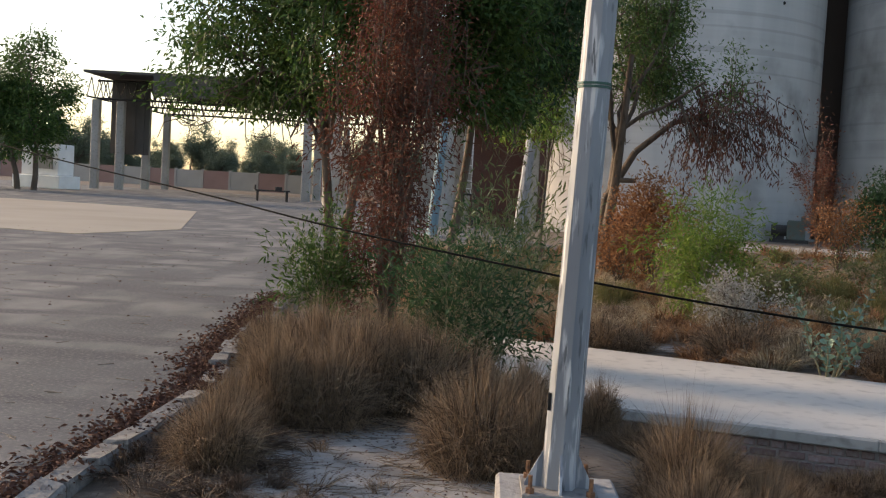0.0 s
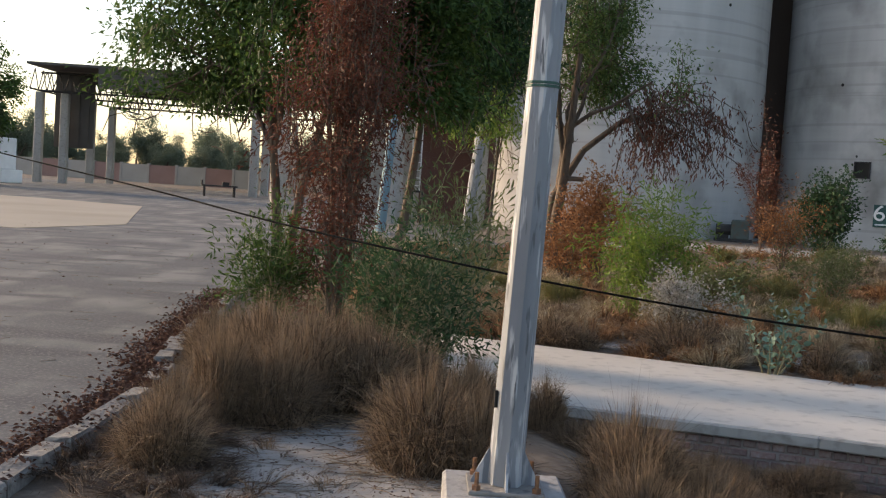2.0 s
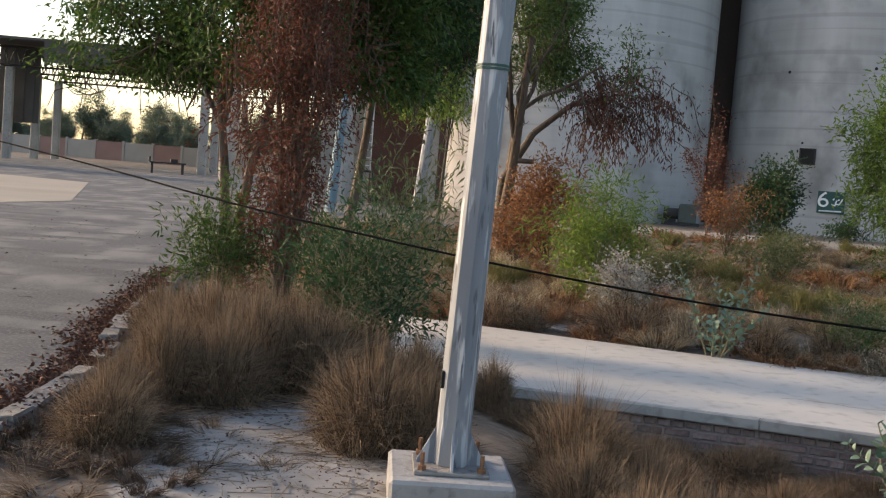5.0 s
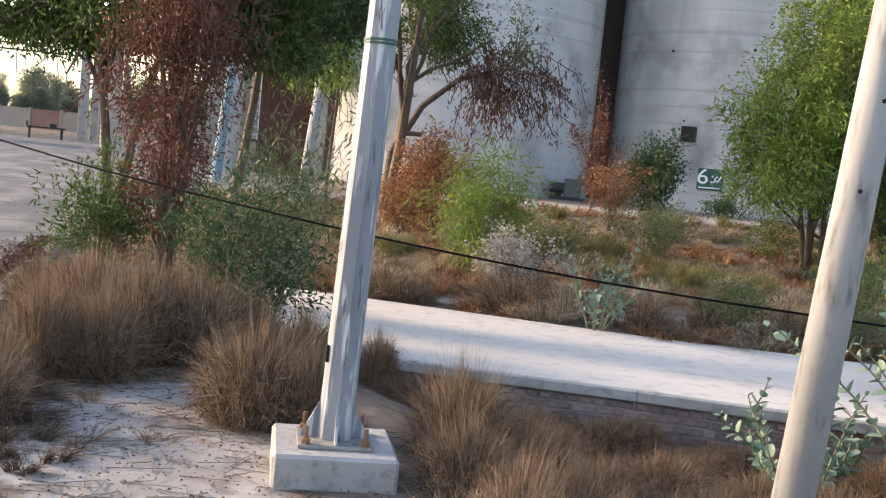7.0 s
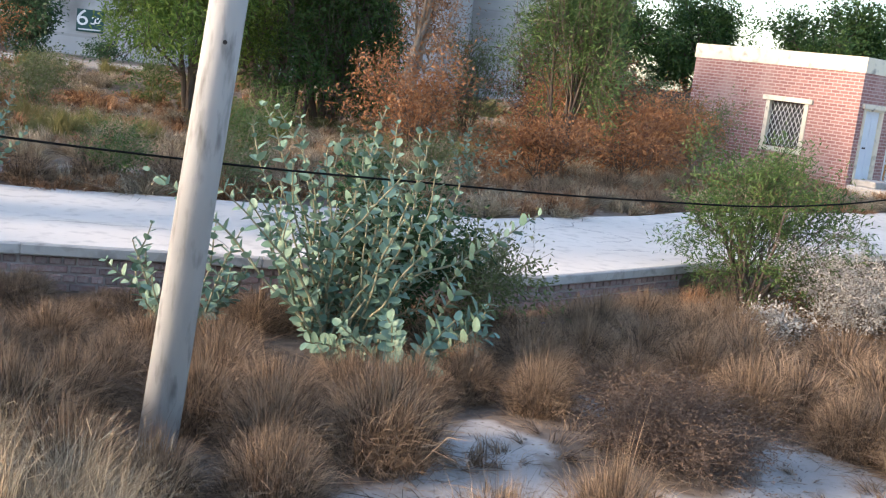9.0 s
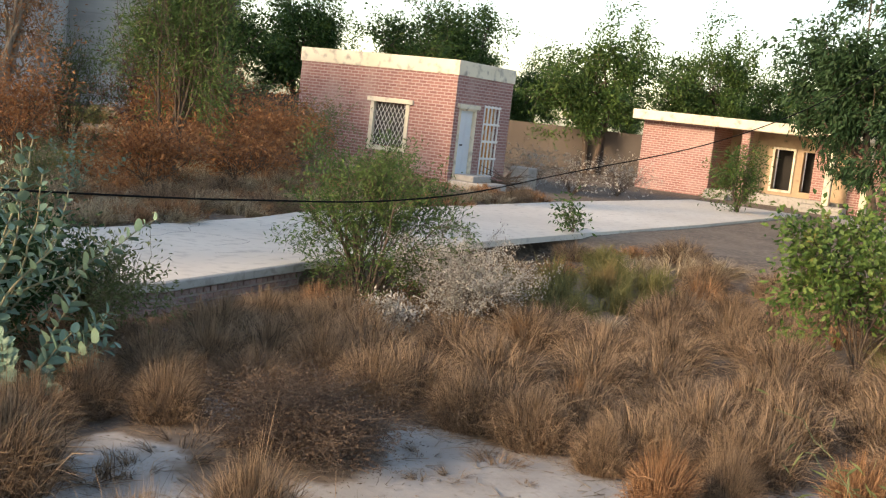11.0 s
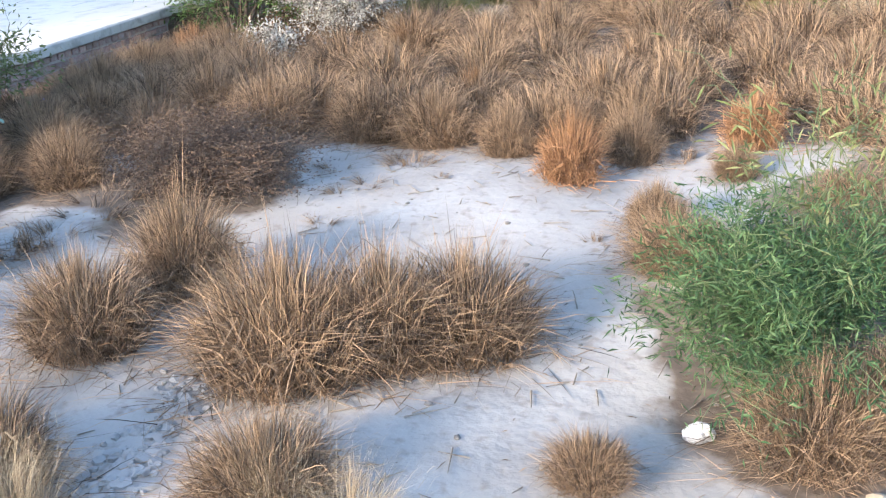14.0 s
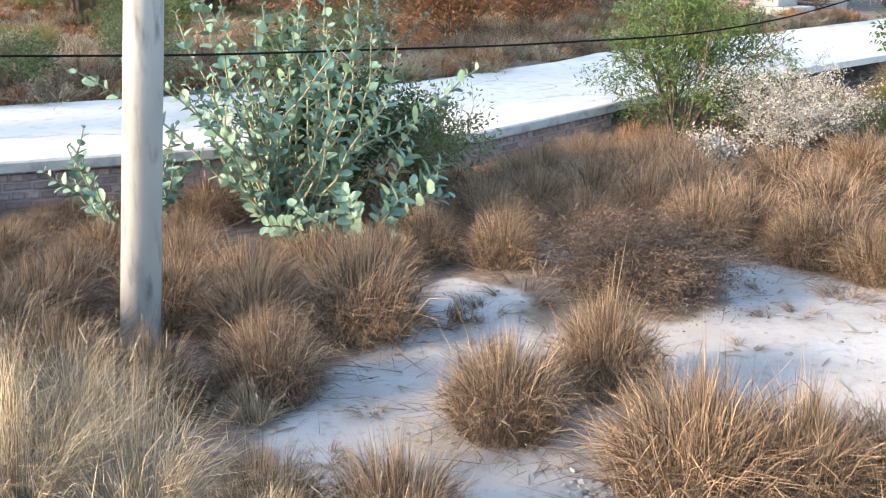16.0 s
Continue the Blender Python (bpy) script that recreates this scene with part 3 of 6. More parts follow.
def sheet(name, outline, z0, z1, mat, label, category):
    """A slab with the given outline, from z0 up to z1."""
    bm = bmesh.new()
    lo = [bm.verts.new((x, y, z0)) for x, y in outline]
    hi = [bm.verts.new((x, y, z1)) for x, y in outline]
    bm.faces.new(hi)
    for k in range(len(lo)):
        bm.faces.new((lo[k], lo[(k + 1) % len(lo)], hi[(k + 1) % len(lo)], hi[k]))
    bmesh.ops.recalc_face_normals(bm, faces=bm.faces)
    me = bpy.data.meshes.new(name)
    bm.to_mesh(me)
    bm.free()
    me.materials.append(mat)
    return tagged(new(name, me), label, category, kind="structure")


build_ground()
sheet("pavement", KERB + [(0.0, 36.5), (9.0, 37.5), (16.5, 41.5), (15.0, 44.0), (3.0, 60.0), (3.0, 104.0), (-90, 120), (-90, -4)], -0.25, 0.0, M["asphalt"], "worn grey asphalt yard with drifts of dust", "pavement")
sheet("concrete_apron", [(-13.2, 31.2), (-11.1, 30.6), (-9.6, 36.0), (-13.6, 53.5), (-19.2, 56.0), (-40, 60), (-40, 38)], -0.1, 0.012, M["patch"], "pale sandy concrete apron on the asphalt", "pavement")
sheet("road", ROAD_NEAR + ROAD_FAR[::-1], -0.10, 0.0, M["pale_concrete"], "raised pale concrete road with fine cracks", "road")


def kerb():
    e = thing("kerb", 0, 0, 0, "row of weathered kerb stones beside the asphalt", "kerb", kind="structure")
    bm = boxes((-0.09, -0.235, -0.2, 0.09, 0.235, 0.055), bevel=0.02)
    for v in bm.verts:
        v.co += Vector((random.uniform(-1, 1), random.uniform(-1, 1), random.uniform(-1, 1))) * 0.014
    first = part("kerb_stone", bm, M["kerb"], e)
    y, k = 4.2, 0
    while y < 19:
        x = along(KERB, y, 1)
        slope = (along(KERB, y + 0.1, 1) - x) / 0.1
        ob = first if k == 0 else new("kerb_stone", first.data)
        ob.parent = e
        ob.matrix_basis = pose(x - 0.03 + random.uniform(-0.03, 0.03), y, random.uniform(-0.05, 0.012), random.uniform(-3, 3), random.uniform(-7, 7), -math.degrees(math.atan(slope)) + random.uniform(-3, 3))
        y, k = y + 0.49, k + 1


kerb()

# cracks and joints in the road
bm = bmesh.new()
rng = np.random.default_rng(5)
for k in range(6):
    p = Vector((rng.uniform(2, 12), 0, 0.0025))
    p.y = along(ROAD_NEAR, p.x) + rng.uniform(0.5, 2.6)
    d = rng.uniform(-0.5, 0.2)
    for s in range(14):
        q = p + Vector((math.cos(d), math.sin(d), 0)) * 0.16
        o = Vector((-math.sin(d), math.cos(d), 0)) * 0.006
        bm.faces.new([bm.verts.new(c) for c in (p - o, q - o, q + o, p + o)])
        p, d = q, d + rng.normal(scale=0.35)
me = bpy.data.meshes.new("road_crack")
bm.to_mesh(me)
bm.free()
me.materials.append(M["kerb"])
tagged(new("road_crack", me), "thin dark cracks in the concrete road", "crack", kind="stuff")


# ---- silos ----
def ring_point(b, r):
    return Vector((r * math.sin(radians(b)), r * math.cos(radians(b)), 0))


def cylinder(bm, r, z0, z1, n=96):
    lo = [bm.verts.new((r * math.cos(a), r * math.sin(a), z0)) for a in np.linspace(0, 2 * np.pi, n, endpoint=False)]
    hi = [bm.verts.new((v.co.x, v.co.y, z1)) for v in lo]
    for k in range(n):
        bm.faces.new((lo[k], lo[(k + 1) % n], hi[(k + 1) % n], hi[k]))
    bm.faces.new(hi)


def silo(bearing, dist, r, details):
    c = ring_point(bearing, dist)
    e = thing("silo", c.x, c.y, 0, "tall grey board-marked concrete grain silo", "silo", "row of silos")
    bm = bmesh.new()
    cylinder(bm, r, -0.5, 38)
    body = part("silo_wall", bm, M["silo"], e)
    body.data.shade_smooth()
    bm = bmesh.new()
    cylinder(bm, r + 0.18, -0.5, 0.35)
    part("plinth", bm, M["concrete"], e)
    for kind, b, z, w, h in details:
        # a point of the wall seen under bearing b
        way = ring_point(b, 1)
        t = way.dot(c) - math.sqrt(max(way.dot(c) ** 2 - c.dot(c) + r * r, 0))
        p = way * t - c
        ang = math.degrees(math.atan2(p.y, p.x)) + 90
        m = pose(p.x, p.y, z, 0, 0, ang)
        if kind == "hatch":
            fr = part("hatch", boxes((-w / 2, -0.03, -h / 2, w / 2, 0.12, h / 2), m=m), M["dark"], e, "open black square hatch")
            t_ = 0.05
            part("hatch_frame", boxes((-w / 2 - t_, -0.06, -h / 2, -w / 2, 0.1, h / 2), (w / 2, -0.06, -h / 2, w / 2 + t_, 0.1, h / 2), (-w / 2 - t_, -0.06, h / 2, w / 2 + t_, 0.1, h / 2 + t_), (-w / 2 - t_, -0.06, -h / 2 - t_, w / 2 + t_, 0.1, -h / 2), m=m), M["steel_dark"], fr)
        elif kind == "hole":
            bm = bmesh.new()
            bar(bm, m @ Vector((0, -0.015, 0)), m @ Vector((0, 0.1, 0)), w, 10)
            part("tie_hole", bm, M["dark"], e)
        elif kind == "sign":
            s = thing("sign_board", c.x + p.x, c.y + p.y, z, "dark green sign board with a white numeral six", "sign", rz=ang)
            part("board", boxes((-w / 2, -0.09, -h / 2, w / 2, -0.06, h / 2), (-w / 2 + 0.1, -0.06, -h / 2 + 0.1, w / 2 - 0.1, 0.2, h / 2 - 0.1), bevel=0.004), M["sign"], s)
            cu = bpy.data.curves.new("numeral", "FONT")
            cu.body, cu.size, cu.extrude, cu.align_x, cu.align_y = "6", h * 1.0, 0.004, "CENTER", "CENTER"
            cu.materials.append(M["white"])
            o = new("numeral", cu)
            o.parent, o.matrix_basis = s, pose(-w * 0.29, -0.1, h * 0.09, 90, 0, 0)
            o.scale = (1.15, 1, 1)
            bm = bmesh.new()
            # unreadable script: plain strokes
            for x0, y0, x1, y1 in ((0.02, -0.1, 0.16, -0.12), (0.16, -0.12, 0.2, 0.12), (0.2, -0.05, 0.3, -0.07), (0.3, -0.07, 0.42, 0.2), (0.06, 0.12, 0.12, 0.2), (0.24, 0.12, 0.3, 0.16), (-0.42, -0.4, 0.4, -0.38)):
                bar(bm, (x0 * w, -0.098, y0 * h), (x1 * w, -0.098, y1 * h), 0.022 * h / 0.7, 6)
            part("script_strokes", bm, M["white"], s)
    return e


silo(9.5, 55.5, 6.45, [("hole", 12.9, 7.6, 0.07, 0), ("hole", 12.5, 3.7, 0.07, 0), ("hole", 9.0, 5.5, 0.07, 0), ("hole", 14.2, 10.5, 0.07, 0)])
silo(23.2, 57.5, 6.1, [("hatch", 20.9, 3.72, 0.62, 0.62), ("sign", 22.2, 1.8, 1.14, 0.95), ("hole", 19.7, 7.4, 0.07, 0), ("hole", 23.6, 7.6, 0.07, 0), ("hole", 20.6, 4.3, 0.05, 0)])
silo(34.7, 60.5, 6.15, [("hole", 33, 7.0, 0.07, 0)])
silo(43.3, 67.0, 6.1, [("hatch", 44.0, 4.1, 0.7, 0.6), ("hole", 43.0, 7.0, 0.07, 0)])
c1, c2 = ring_point(9.5, 55.5), ring_point(23.2, 57.5)
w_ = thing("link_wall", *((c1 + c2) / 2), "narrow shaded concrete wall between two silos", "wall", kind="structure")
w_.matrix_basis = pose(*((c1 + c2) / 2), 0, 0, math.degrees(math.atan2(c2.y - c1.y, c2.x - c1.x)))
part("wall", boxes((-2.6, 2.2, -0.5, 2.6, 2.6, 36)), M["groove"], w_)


def blower(x, y, rz, s=1.0):
    e = thing("blower", x, y, float(ground_z(x, y)), "green-grey aeration fan and motor at the silo foot", "fan", "silo blowers", rz=rz)
    e.scale = (s,) * 3
    part("housing", boxes((-0.1, -0.4, 0.1, 0.65, 0.4, 0.95), bevel=0.05), M["machine"], e)
    part("outlet", boxes((0.45, -0.3, 0.7, 0.95, 0.3, 1.15), bevel=0.04), M["machine"], e)
    bm = bmesh.new()
    bar(bm, (-0.75, 0, 0.5), (-0.1, 0, 0.5), 0.24, 14)
    part("motor", bm, M["steel_dark"], e)
    bm = bmesh.new()
    bar(bm, (-0.12, 0, 0.5), (-0.06, 0, 0.5), 0.36, 16)
    part("flange", bm, M["machine"], e)
    part("base_frame", boxes((-0.8, -0.42, 0, 0.8, -0.32, 0.12), (-0.8, 0.32, 0, 0.8, 0.42, 0.12), (-0.65, -0.2, 0.12, -0.2, 0.2, 0.28)), M["steel_dark"], e)


blower(13.2, 48.6, -15)
blower(36.3, 42.0, -40, 0.85)
blower(6.2, 47.5, 10, 1.0)


# ---- loading hall beside the first silo ----
def hall():
    e = thing("loading_hall", 0, 52, 0, "concrete framed loading hall with a maroon steel shutter", "building")
    for x, y in ((-1.75, -0.2), (2.35, 1.6), (-8.6, 12), (-10.4, 24), (-12.2, 36)):
        bm = bmesh.new()
        bar(bm, (x, y, -0.2), (x, y, 6.2), 0.46, 14)
        part("column", bm, M["concrete"], e)
    part("beam", boxes((-3.2, -0.9, 5.0, 4.2, 0.5, 6.6), bevel=0.05), M["concrete"], e)
    part("canopy_slab", boxes((-3.4, -1.2, 6.6, 4.4, 6.5, 6.9), bevel=0.04), M["concrete"], e)
    sh = part("shutter", boxes((-0.6, 3.68, 0.0, 2.0, 3.75, 5.0)), M["maroon"], e, "closed maroon ribbed steel shutter")
    for k in range(20):
        part("slat", boxes((-0.6, 3.6, k * 0.25, 2.0, 3.675, 0.2 + k * 0.25)), M["maroon"], sh)
    part("pier", boxes((2.6, 1.2, -0.2, 3.35, 2.0, 6.6), bevel=0.03), M["maroon"], e)
    part("side_wall", boxes((3.35, 0.6, -0.2, 7.2, 1.2, 6.6), bevel=0.04), M["plaster"], e, "rendered concrete wall catching warm sun")
    part("back_wall", boxes((-3.2, 6.2, -0.2, 4.4, 6.5, 6.6)), M["concrete"], e)
    lad = thing("ladder", -0.75, 52.6, 0, "white metal ladder leaning inside the loading hall", "ladder")
    lad.matrix_basis = pose(-0.75, 52.6, 0, 0, 0, 0)
    part("rail", boxes((-0.24, -0.02, 1.6, -0.19, 0.02, 5.0)), M["white"], lad)
    part("rail", boxes((0.19, -0.02, 1.6, 0.24, 0.02, 5.0)), M["white"], lad)
    for k in range(9):
        part("rung", boxes((-0.19, -0.015, 1.8 + k * 0.36, 0.19, 0.015, 1.84 + k * 0.36)), M["white"], lad)
    part("stand", boxes((-0.4, -0.2, 0, -0.3, 0.2, 1.6), (0.3, -0.2, 0, 0.4, 0.2, 1.6), (-0.4, -0.2, 1.5, 0.4, 0.2, 1.6)), M["steel_dark"], lad)


hall()


def yard_pole(x, y, h, r, mat, label, lean=0.0):
    e = thing("yard_pole", x, y, 0, label, "pole")
    bm = bmesh.new()
    bar(bm, (0, 0, -0.2), (lean, 0, h), r, 10, r * 0.75)
    part("shaft", bm, M[mat], e)
    part("foot", boxes((-r * 2, -r * 2, -0.1, r * 2, r * 2, 0.08)), M["concrete"], e)


yard_pole(-1.75, 41.0, 4.6, 0.2, "bluepaint", "faded blue painted steel post", 0.3)
yard_pole(1.1, 33.0, 6.4, 0.17, "pcc", "slim grey concrete pole leaning a little", 0.55)


# ---- open shed and the far yard ----
def shed():
    e = thing("open_shed", 0, 0, 0, "open steel truss shed with a dark sheet roof on concrete columns", "shed")
    for x, y in ((-33.4, 95.5), (-31.5, 96.2), (-31.9, 105), (-32.3, 113), (-14.2, 89.5), (-14.6, 98), (-14.8, 106), (-15.0, 114), (-15.2, 122)):
        bm = bmesh.new()
        add_box(bm, x - 0.33, y - 0.33, -0.2, x + 0.33, y + 0.33, 7.6, bevel=0.05)
        part("column", bm, M["concrete"], e)
    part("roof", boxes((-33.4, 92, 9.6, -12.5, 130, 9.8)), M["roof"], e)
    part("fascia", boxes((-27.5, 91.8, 7.9, -13, 92, 9.6)), M["roof"], e)
    for k in range(8):
        part("hanging_sheet", boxes((-32.7 + 0.42 * k, 97.2 + 0.06 * (k % 2), 3.1, -32.28 + 0.42 * k, 97.3 + 0.06 * (k % 2), 9.5)), M["roof"], e, "dark corrugated sheet hanging from the roof")
    for y in (95.5, 105, 116):
        bm = bmesh.new()
        bar(bm, (-33.4, y, 7.7), (-12.5, y, 7.7), 0.09, 4)
        bar(bm, (-33.4, y, 9.2), (-12.5, y, 9.4), 0.09, 4)
        for k in range(21):
            x = -33.4 + k
            bar(bm, (x, y, 7.7), (x + 0.5, y, 9.3), 0.05, 4)
            bar(bm, (x + 0.5, y, 9.3), (x + 1, y, 7.7), 0.05, 4)
        part("truss", bm, M["steel_dark"], e)
    bm = bmesh.new()
    for x in (-33.4, -22):
        bar(bm, (x, 93, 7.7), (x, 128, 7.7), 0.08, 4)
        for k in range(18):
            bar(bm, (x, 93 + 2 * k, 7.7), (x, 94 + 2 * k, 9.4), 0.05, 4)
            bar(bm, (x, 94 + 2 * k, 9.4), (x, 95 + 2 * k, 7.7), 0.05, 4)
    part("purlin_truss", bm, M["steel_dark"], e)


shed()


def boundary():
    e = thing("boundary_wall", 0, 0, 0, "low boundary wall of faded pink and grey panels", "wall", kind="structure")
    a, b = Vector((-75, 150, 0)), Vector((20, 122, 0))
    n = 26
    d = (b - a) / n
    ang = math.degrees(math.atan2(d.y, d.x))
    L = d.length
    for k in range(n):
        o = part("panel", boxes((0.06, -0.1, -0.2, L - 0.06, 0.1, 2.15)), M["wall_pink" if k % 2 else "wall_grey"], e)
        o.matrix_basis = pose(*(a + d * k), 0, 0, ang)
        o = part("post", boxes((-0.14, -0.16, -0.2, 0.14, 0.16, 2.3)), M["wall_grey"], e)
        o.matrix_basis = pose(*(a + d * k), 0, 0, ang)


boundary()


def trolley():
    e = thing("flat_trolley", -15.9, 84.5, 0, "dark steel flat trolley standing in the yard", "trolley", rz=15)
    part("deck", boxes((-1.3, -0.5, 0.75, 1.3, 0.5, 0.85)), M["steel_dark"], e)
    for x in (-1.1, 1.1):
        for y in (-0.4, 0.4):
            part("leg", boxes((x - 0.06, y - 0.06, 0, x + 0.06, y + 0.06, 0.75)), M["steel_dark"], e)
    part("handle", boxes((-1.35, -0.5, 0.85, -1.25, 0.5, 1.2)), M["steel_dark"], e)
    part("load_box", boxes((0.2, -0.3, 0.85, 0.7, 0.3, 1.1)), M["steel_dark"], e)


trolley()


def weighhead():
    e = thing("monument_block", -34.0, 86.5, 0, "white painted block with a recessed grey panel on a plinth", "monument", rz=-20)
    part("plinth", boxes((-2.3, -1.2, 0, 2.3, 1.2, 1.0), bevel=0.05), M["white"], e)
    part("block", boxes((-1.7, -0.9, 1.0, 1.9, 0.9, 3.4), bevel=0.06), M["white"], e)
    part("panel", boxes((-0.5, -0.98, 1.5, 1.4, -0.9, 2.9)), M["wall_grey"], e)


weighhead()


# ---- brick gate house ----
def gatehouse():
    x0, y0, x1, y1, H = 26.02, 15.07, 29.2, 20.33, 3.34
    e = thing("gatehouse", x0, y0, 0, "small pink brick gate house with a cream parapet band", "house")
    W_, D_ = x1 - x0, y1 - y0
    t = 0.23
    # front wall (towards -x) with the window opening, side wall (towards -y) with door and grille
    wy0, wy1, wz0, wz1 = 16.54 - y0, 17.71 - y0, 0.78, 2.02
    part("front_wall", boxes((0, 0, -0.3, t, wy0, 2.95), (0, wy1, -0.3, t, D_, 2.95), (0, wy0, -0.3, t, wy1, wz0), (0, wy0, wz1, t, wy1, 2.95)), M["house_brick"], e)
    dx0, dx1, gx0, gx1 = 0.28, 1.15, 1.62, 2.55
    part("side_wall", boxes((t, 0, -0.3, dx0, t, 2.95), (dx1, 0, -0.3, gx0, t, 2.95), (gx1, 0, -0.3, W_, t, 2.95), (dx0, 0, 2.08, dx1, t, 2.95), (dx0, 0, -0.3, dx1, t, 0.14), (gx0, 0, -0.3, gx1, t, 0.25), (gx0, 0, 2.25, gx1, t, 2.95)), M["house_brick"], e)
    part("back_wall", boxes((W_ - t, t, -0.3, W_, D_ - t, 2.95), (t, D_ - t, -0.3, W_, D_, 2.95)), M["house_brick"], e)
    part("parapet", boxes((-0.03, -0.03, 2.95, W_ + 0.03, t, H), (-0.03, t, 2.95, t, D_ + 0.03, H), (W_ - t, t, 2.95, W_ + 0.03, D_ + 0.03, H), (t, D_ - t, 2.95, W_ - t, D_ + 0.03, H)), M["cream"], e, "peeling cream painted parapet band")
    part("roof", boxes((t, t, 2.9, W_ - t, D_ - t, 3.0)), M["concrete"], e)
    win = part("window", boxes((0.11, wy0 + 0.06, wz0 + 0.06, 0.13, wy1 - 0.06, wz1 - 0.06)), M["window_glass"], e)
    part("window_frame", boxes((-0.03, wy0 - 0.06, wz0 - 0.08, 0.09, wy0 + 0.06, wz1), (-0.03, wy1 - 0.06, wz0 - 0.08, 0.09, wy1 + 0.06, wz1), (-0.03, wy0 + 0.06, wz0 - 0.08, 0.09, wy1 - 0.06, wz0 + 0.04), bevel=0.005), M["cream"], win)
    part("window_lintel", boxes((-0.07, wy0 - 0.17, wz1, 0.09, wy1 + 0.17, wz1 + 0.13), bevel=0.008), M["cream"], win)
    bm = bmesh.new()
    for k in range(-10, 12):
        for s in (1, -1):
            a = Vector((0.05 + 0.006 * s, wy0 + 0.06 + k * 0.13, wz0 + 0.05))
            b = Vector((0.05 + 0.006 * s, a.y + s * 0.62 * 1.0, wz1 - 0.02))
            lo_, hi_ = wy0 + 0.06, wy1 - 0.06
            ts = sorted(((lo_ - a.y) / (b.y - a.y), (hi_ - a.y) / (b.y - a.y)))
            ta, tb = max(0, ts[0]), min(1, ts[1])
            if tb - ta > 0.05:
                bar(bm, a.lerp(b, ta), a.lerp(b, tb), 0.007, 4)
    part("window_grille", bm, M["white"], win, "pale diamond steel grille")
    door = part("door", boxes((dx0 + 0.05, 0.06, 0.14, dx1 - 0.05, 0.1, 2.03), (dx0 + 0.13, 0.045, 0.3, dx0 + 0.42, 0.06, 1.0), (dx0 + 0.48, 0.045, 0.3, dx1 - 0.13, 0.06, 1.0), (dx0 + 0.13, 0.045, 1.15, dx0 + 0.42, 0.06, 1.9), (dx0 + 0.48, 0.045, 1.15, dx1 - 0.13, 0.06, 1.9)), M["door"], e, "closed pale blue steel door")
    part("door_frame", boxes((dx0 - 0.03, -0.03, 0.14, dx0 + 0.05, 0.15, 2.03), (dx1 - 0.05, -0.03, 0.14, dx1 + 0.03, 0.15, 2.03), (dx0 - 0.03, -0.03, 2.03, dx1 + 0.03, 0.15, 2.08)), M["cream"], door)
    part("door_lintel", boxes((dx0 - 0.15, -0.07, 2.08, dx1 + 0.15, 0.1, 2.2), bevel=0.006), M["cream"], door)
    bm = bmesh.new()
    bar(bm, (dx0 + 0.2, 0.0, 1.1), (dx0 + 0.32, 0.0, 1.1), 0.02, 6)
    part("handle", bm, M["steel_dark"], door)
    sh = part("side_window", boxes((gx0 + 0.04, 0.1, 0.29, gx1 - 0.04, 0.13, 2.21)), M["orange_rust"], e, "rust-stained sheet behind white bars")
    for k in range(5):
        part("upright_bar", boxes((gx0 + 0.02 + k * 0.21, -0.02, 0.25, gx0 + 0.055 + k * 0.21, 0.02, 2.25)), M["white"], sh)
    for k in range(5):
        part("cross_bar", boxes((gx0, -0.035, 0.25 + k * 0.48, gx1, -0.022, 0.31 + k * 0.48)), M["white"], sh)
    st = thing("doorstep", x0 + 0.7, y0 - 0.6, 0, "low concrete doorstep before the gate house door", "step")
    part("lower_step", boxes((-0.7, -0.55, -0.1, 0.6, 0.57, 0.16), bevel=0.02), M["concrete"], st)
    part("upper_step", boxes((-0.5, -0.1, 0.16, 0.5, 0.55, 0.32), bevel=0.02), M["concrete"], st)
    bl = thing("concrete_block", 29.6, 14.6, 0, "grey concrete block beside the gate house", "block")
    part("block", boxes((-0.3, -0.3, -0.1, 0.3, 0.3, 0.6), bevel=0.03), M["concrete"], bl)


def glass_mat():
    m, nt, b, co = base_mat("dusty_dark_glass", 0.25)
    nt.links.new(ramp_mix(nt, noise_fac(nt, co, 3), (0.05, 0.05, 0.05), (0.10, 0.10, 0.095)), b.inputs["Base Color"])
    return m


M["window_glass"] = glass_mat()
gatehouse()


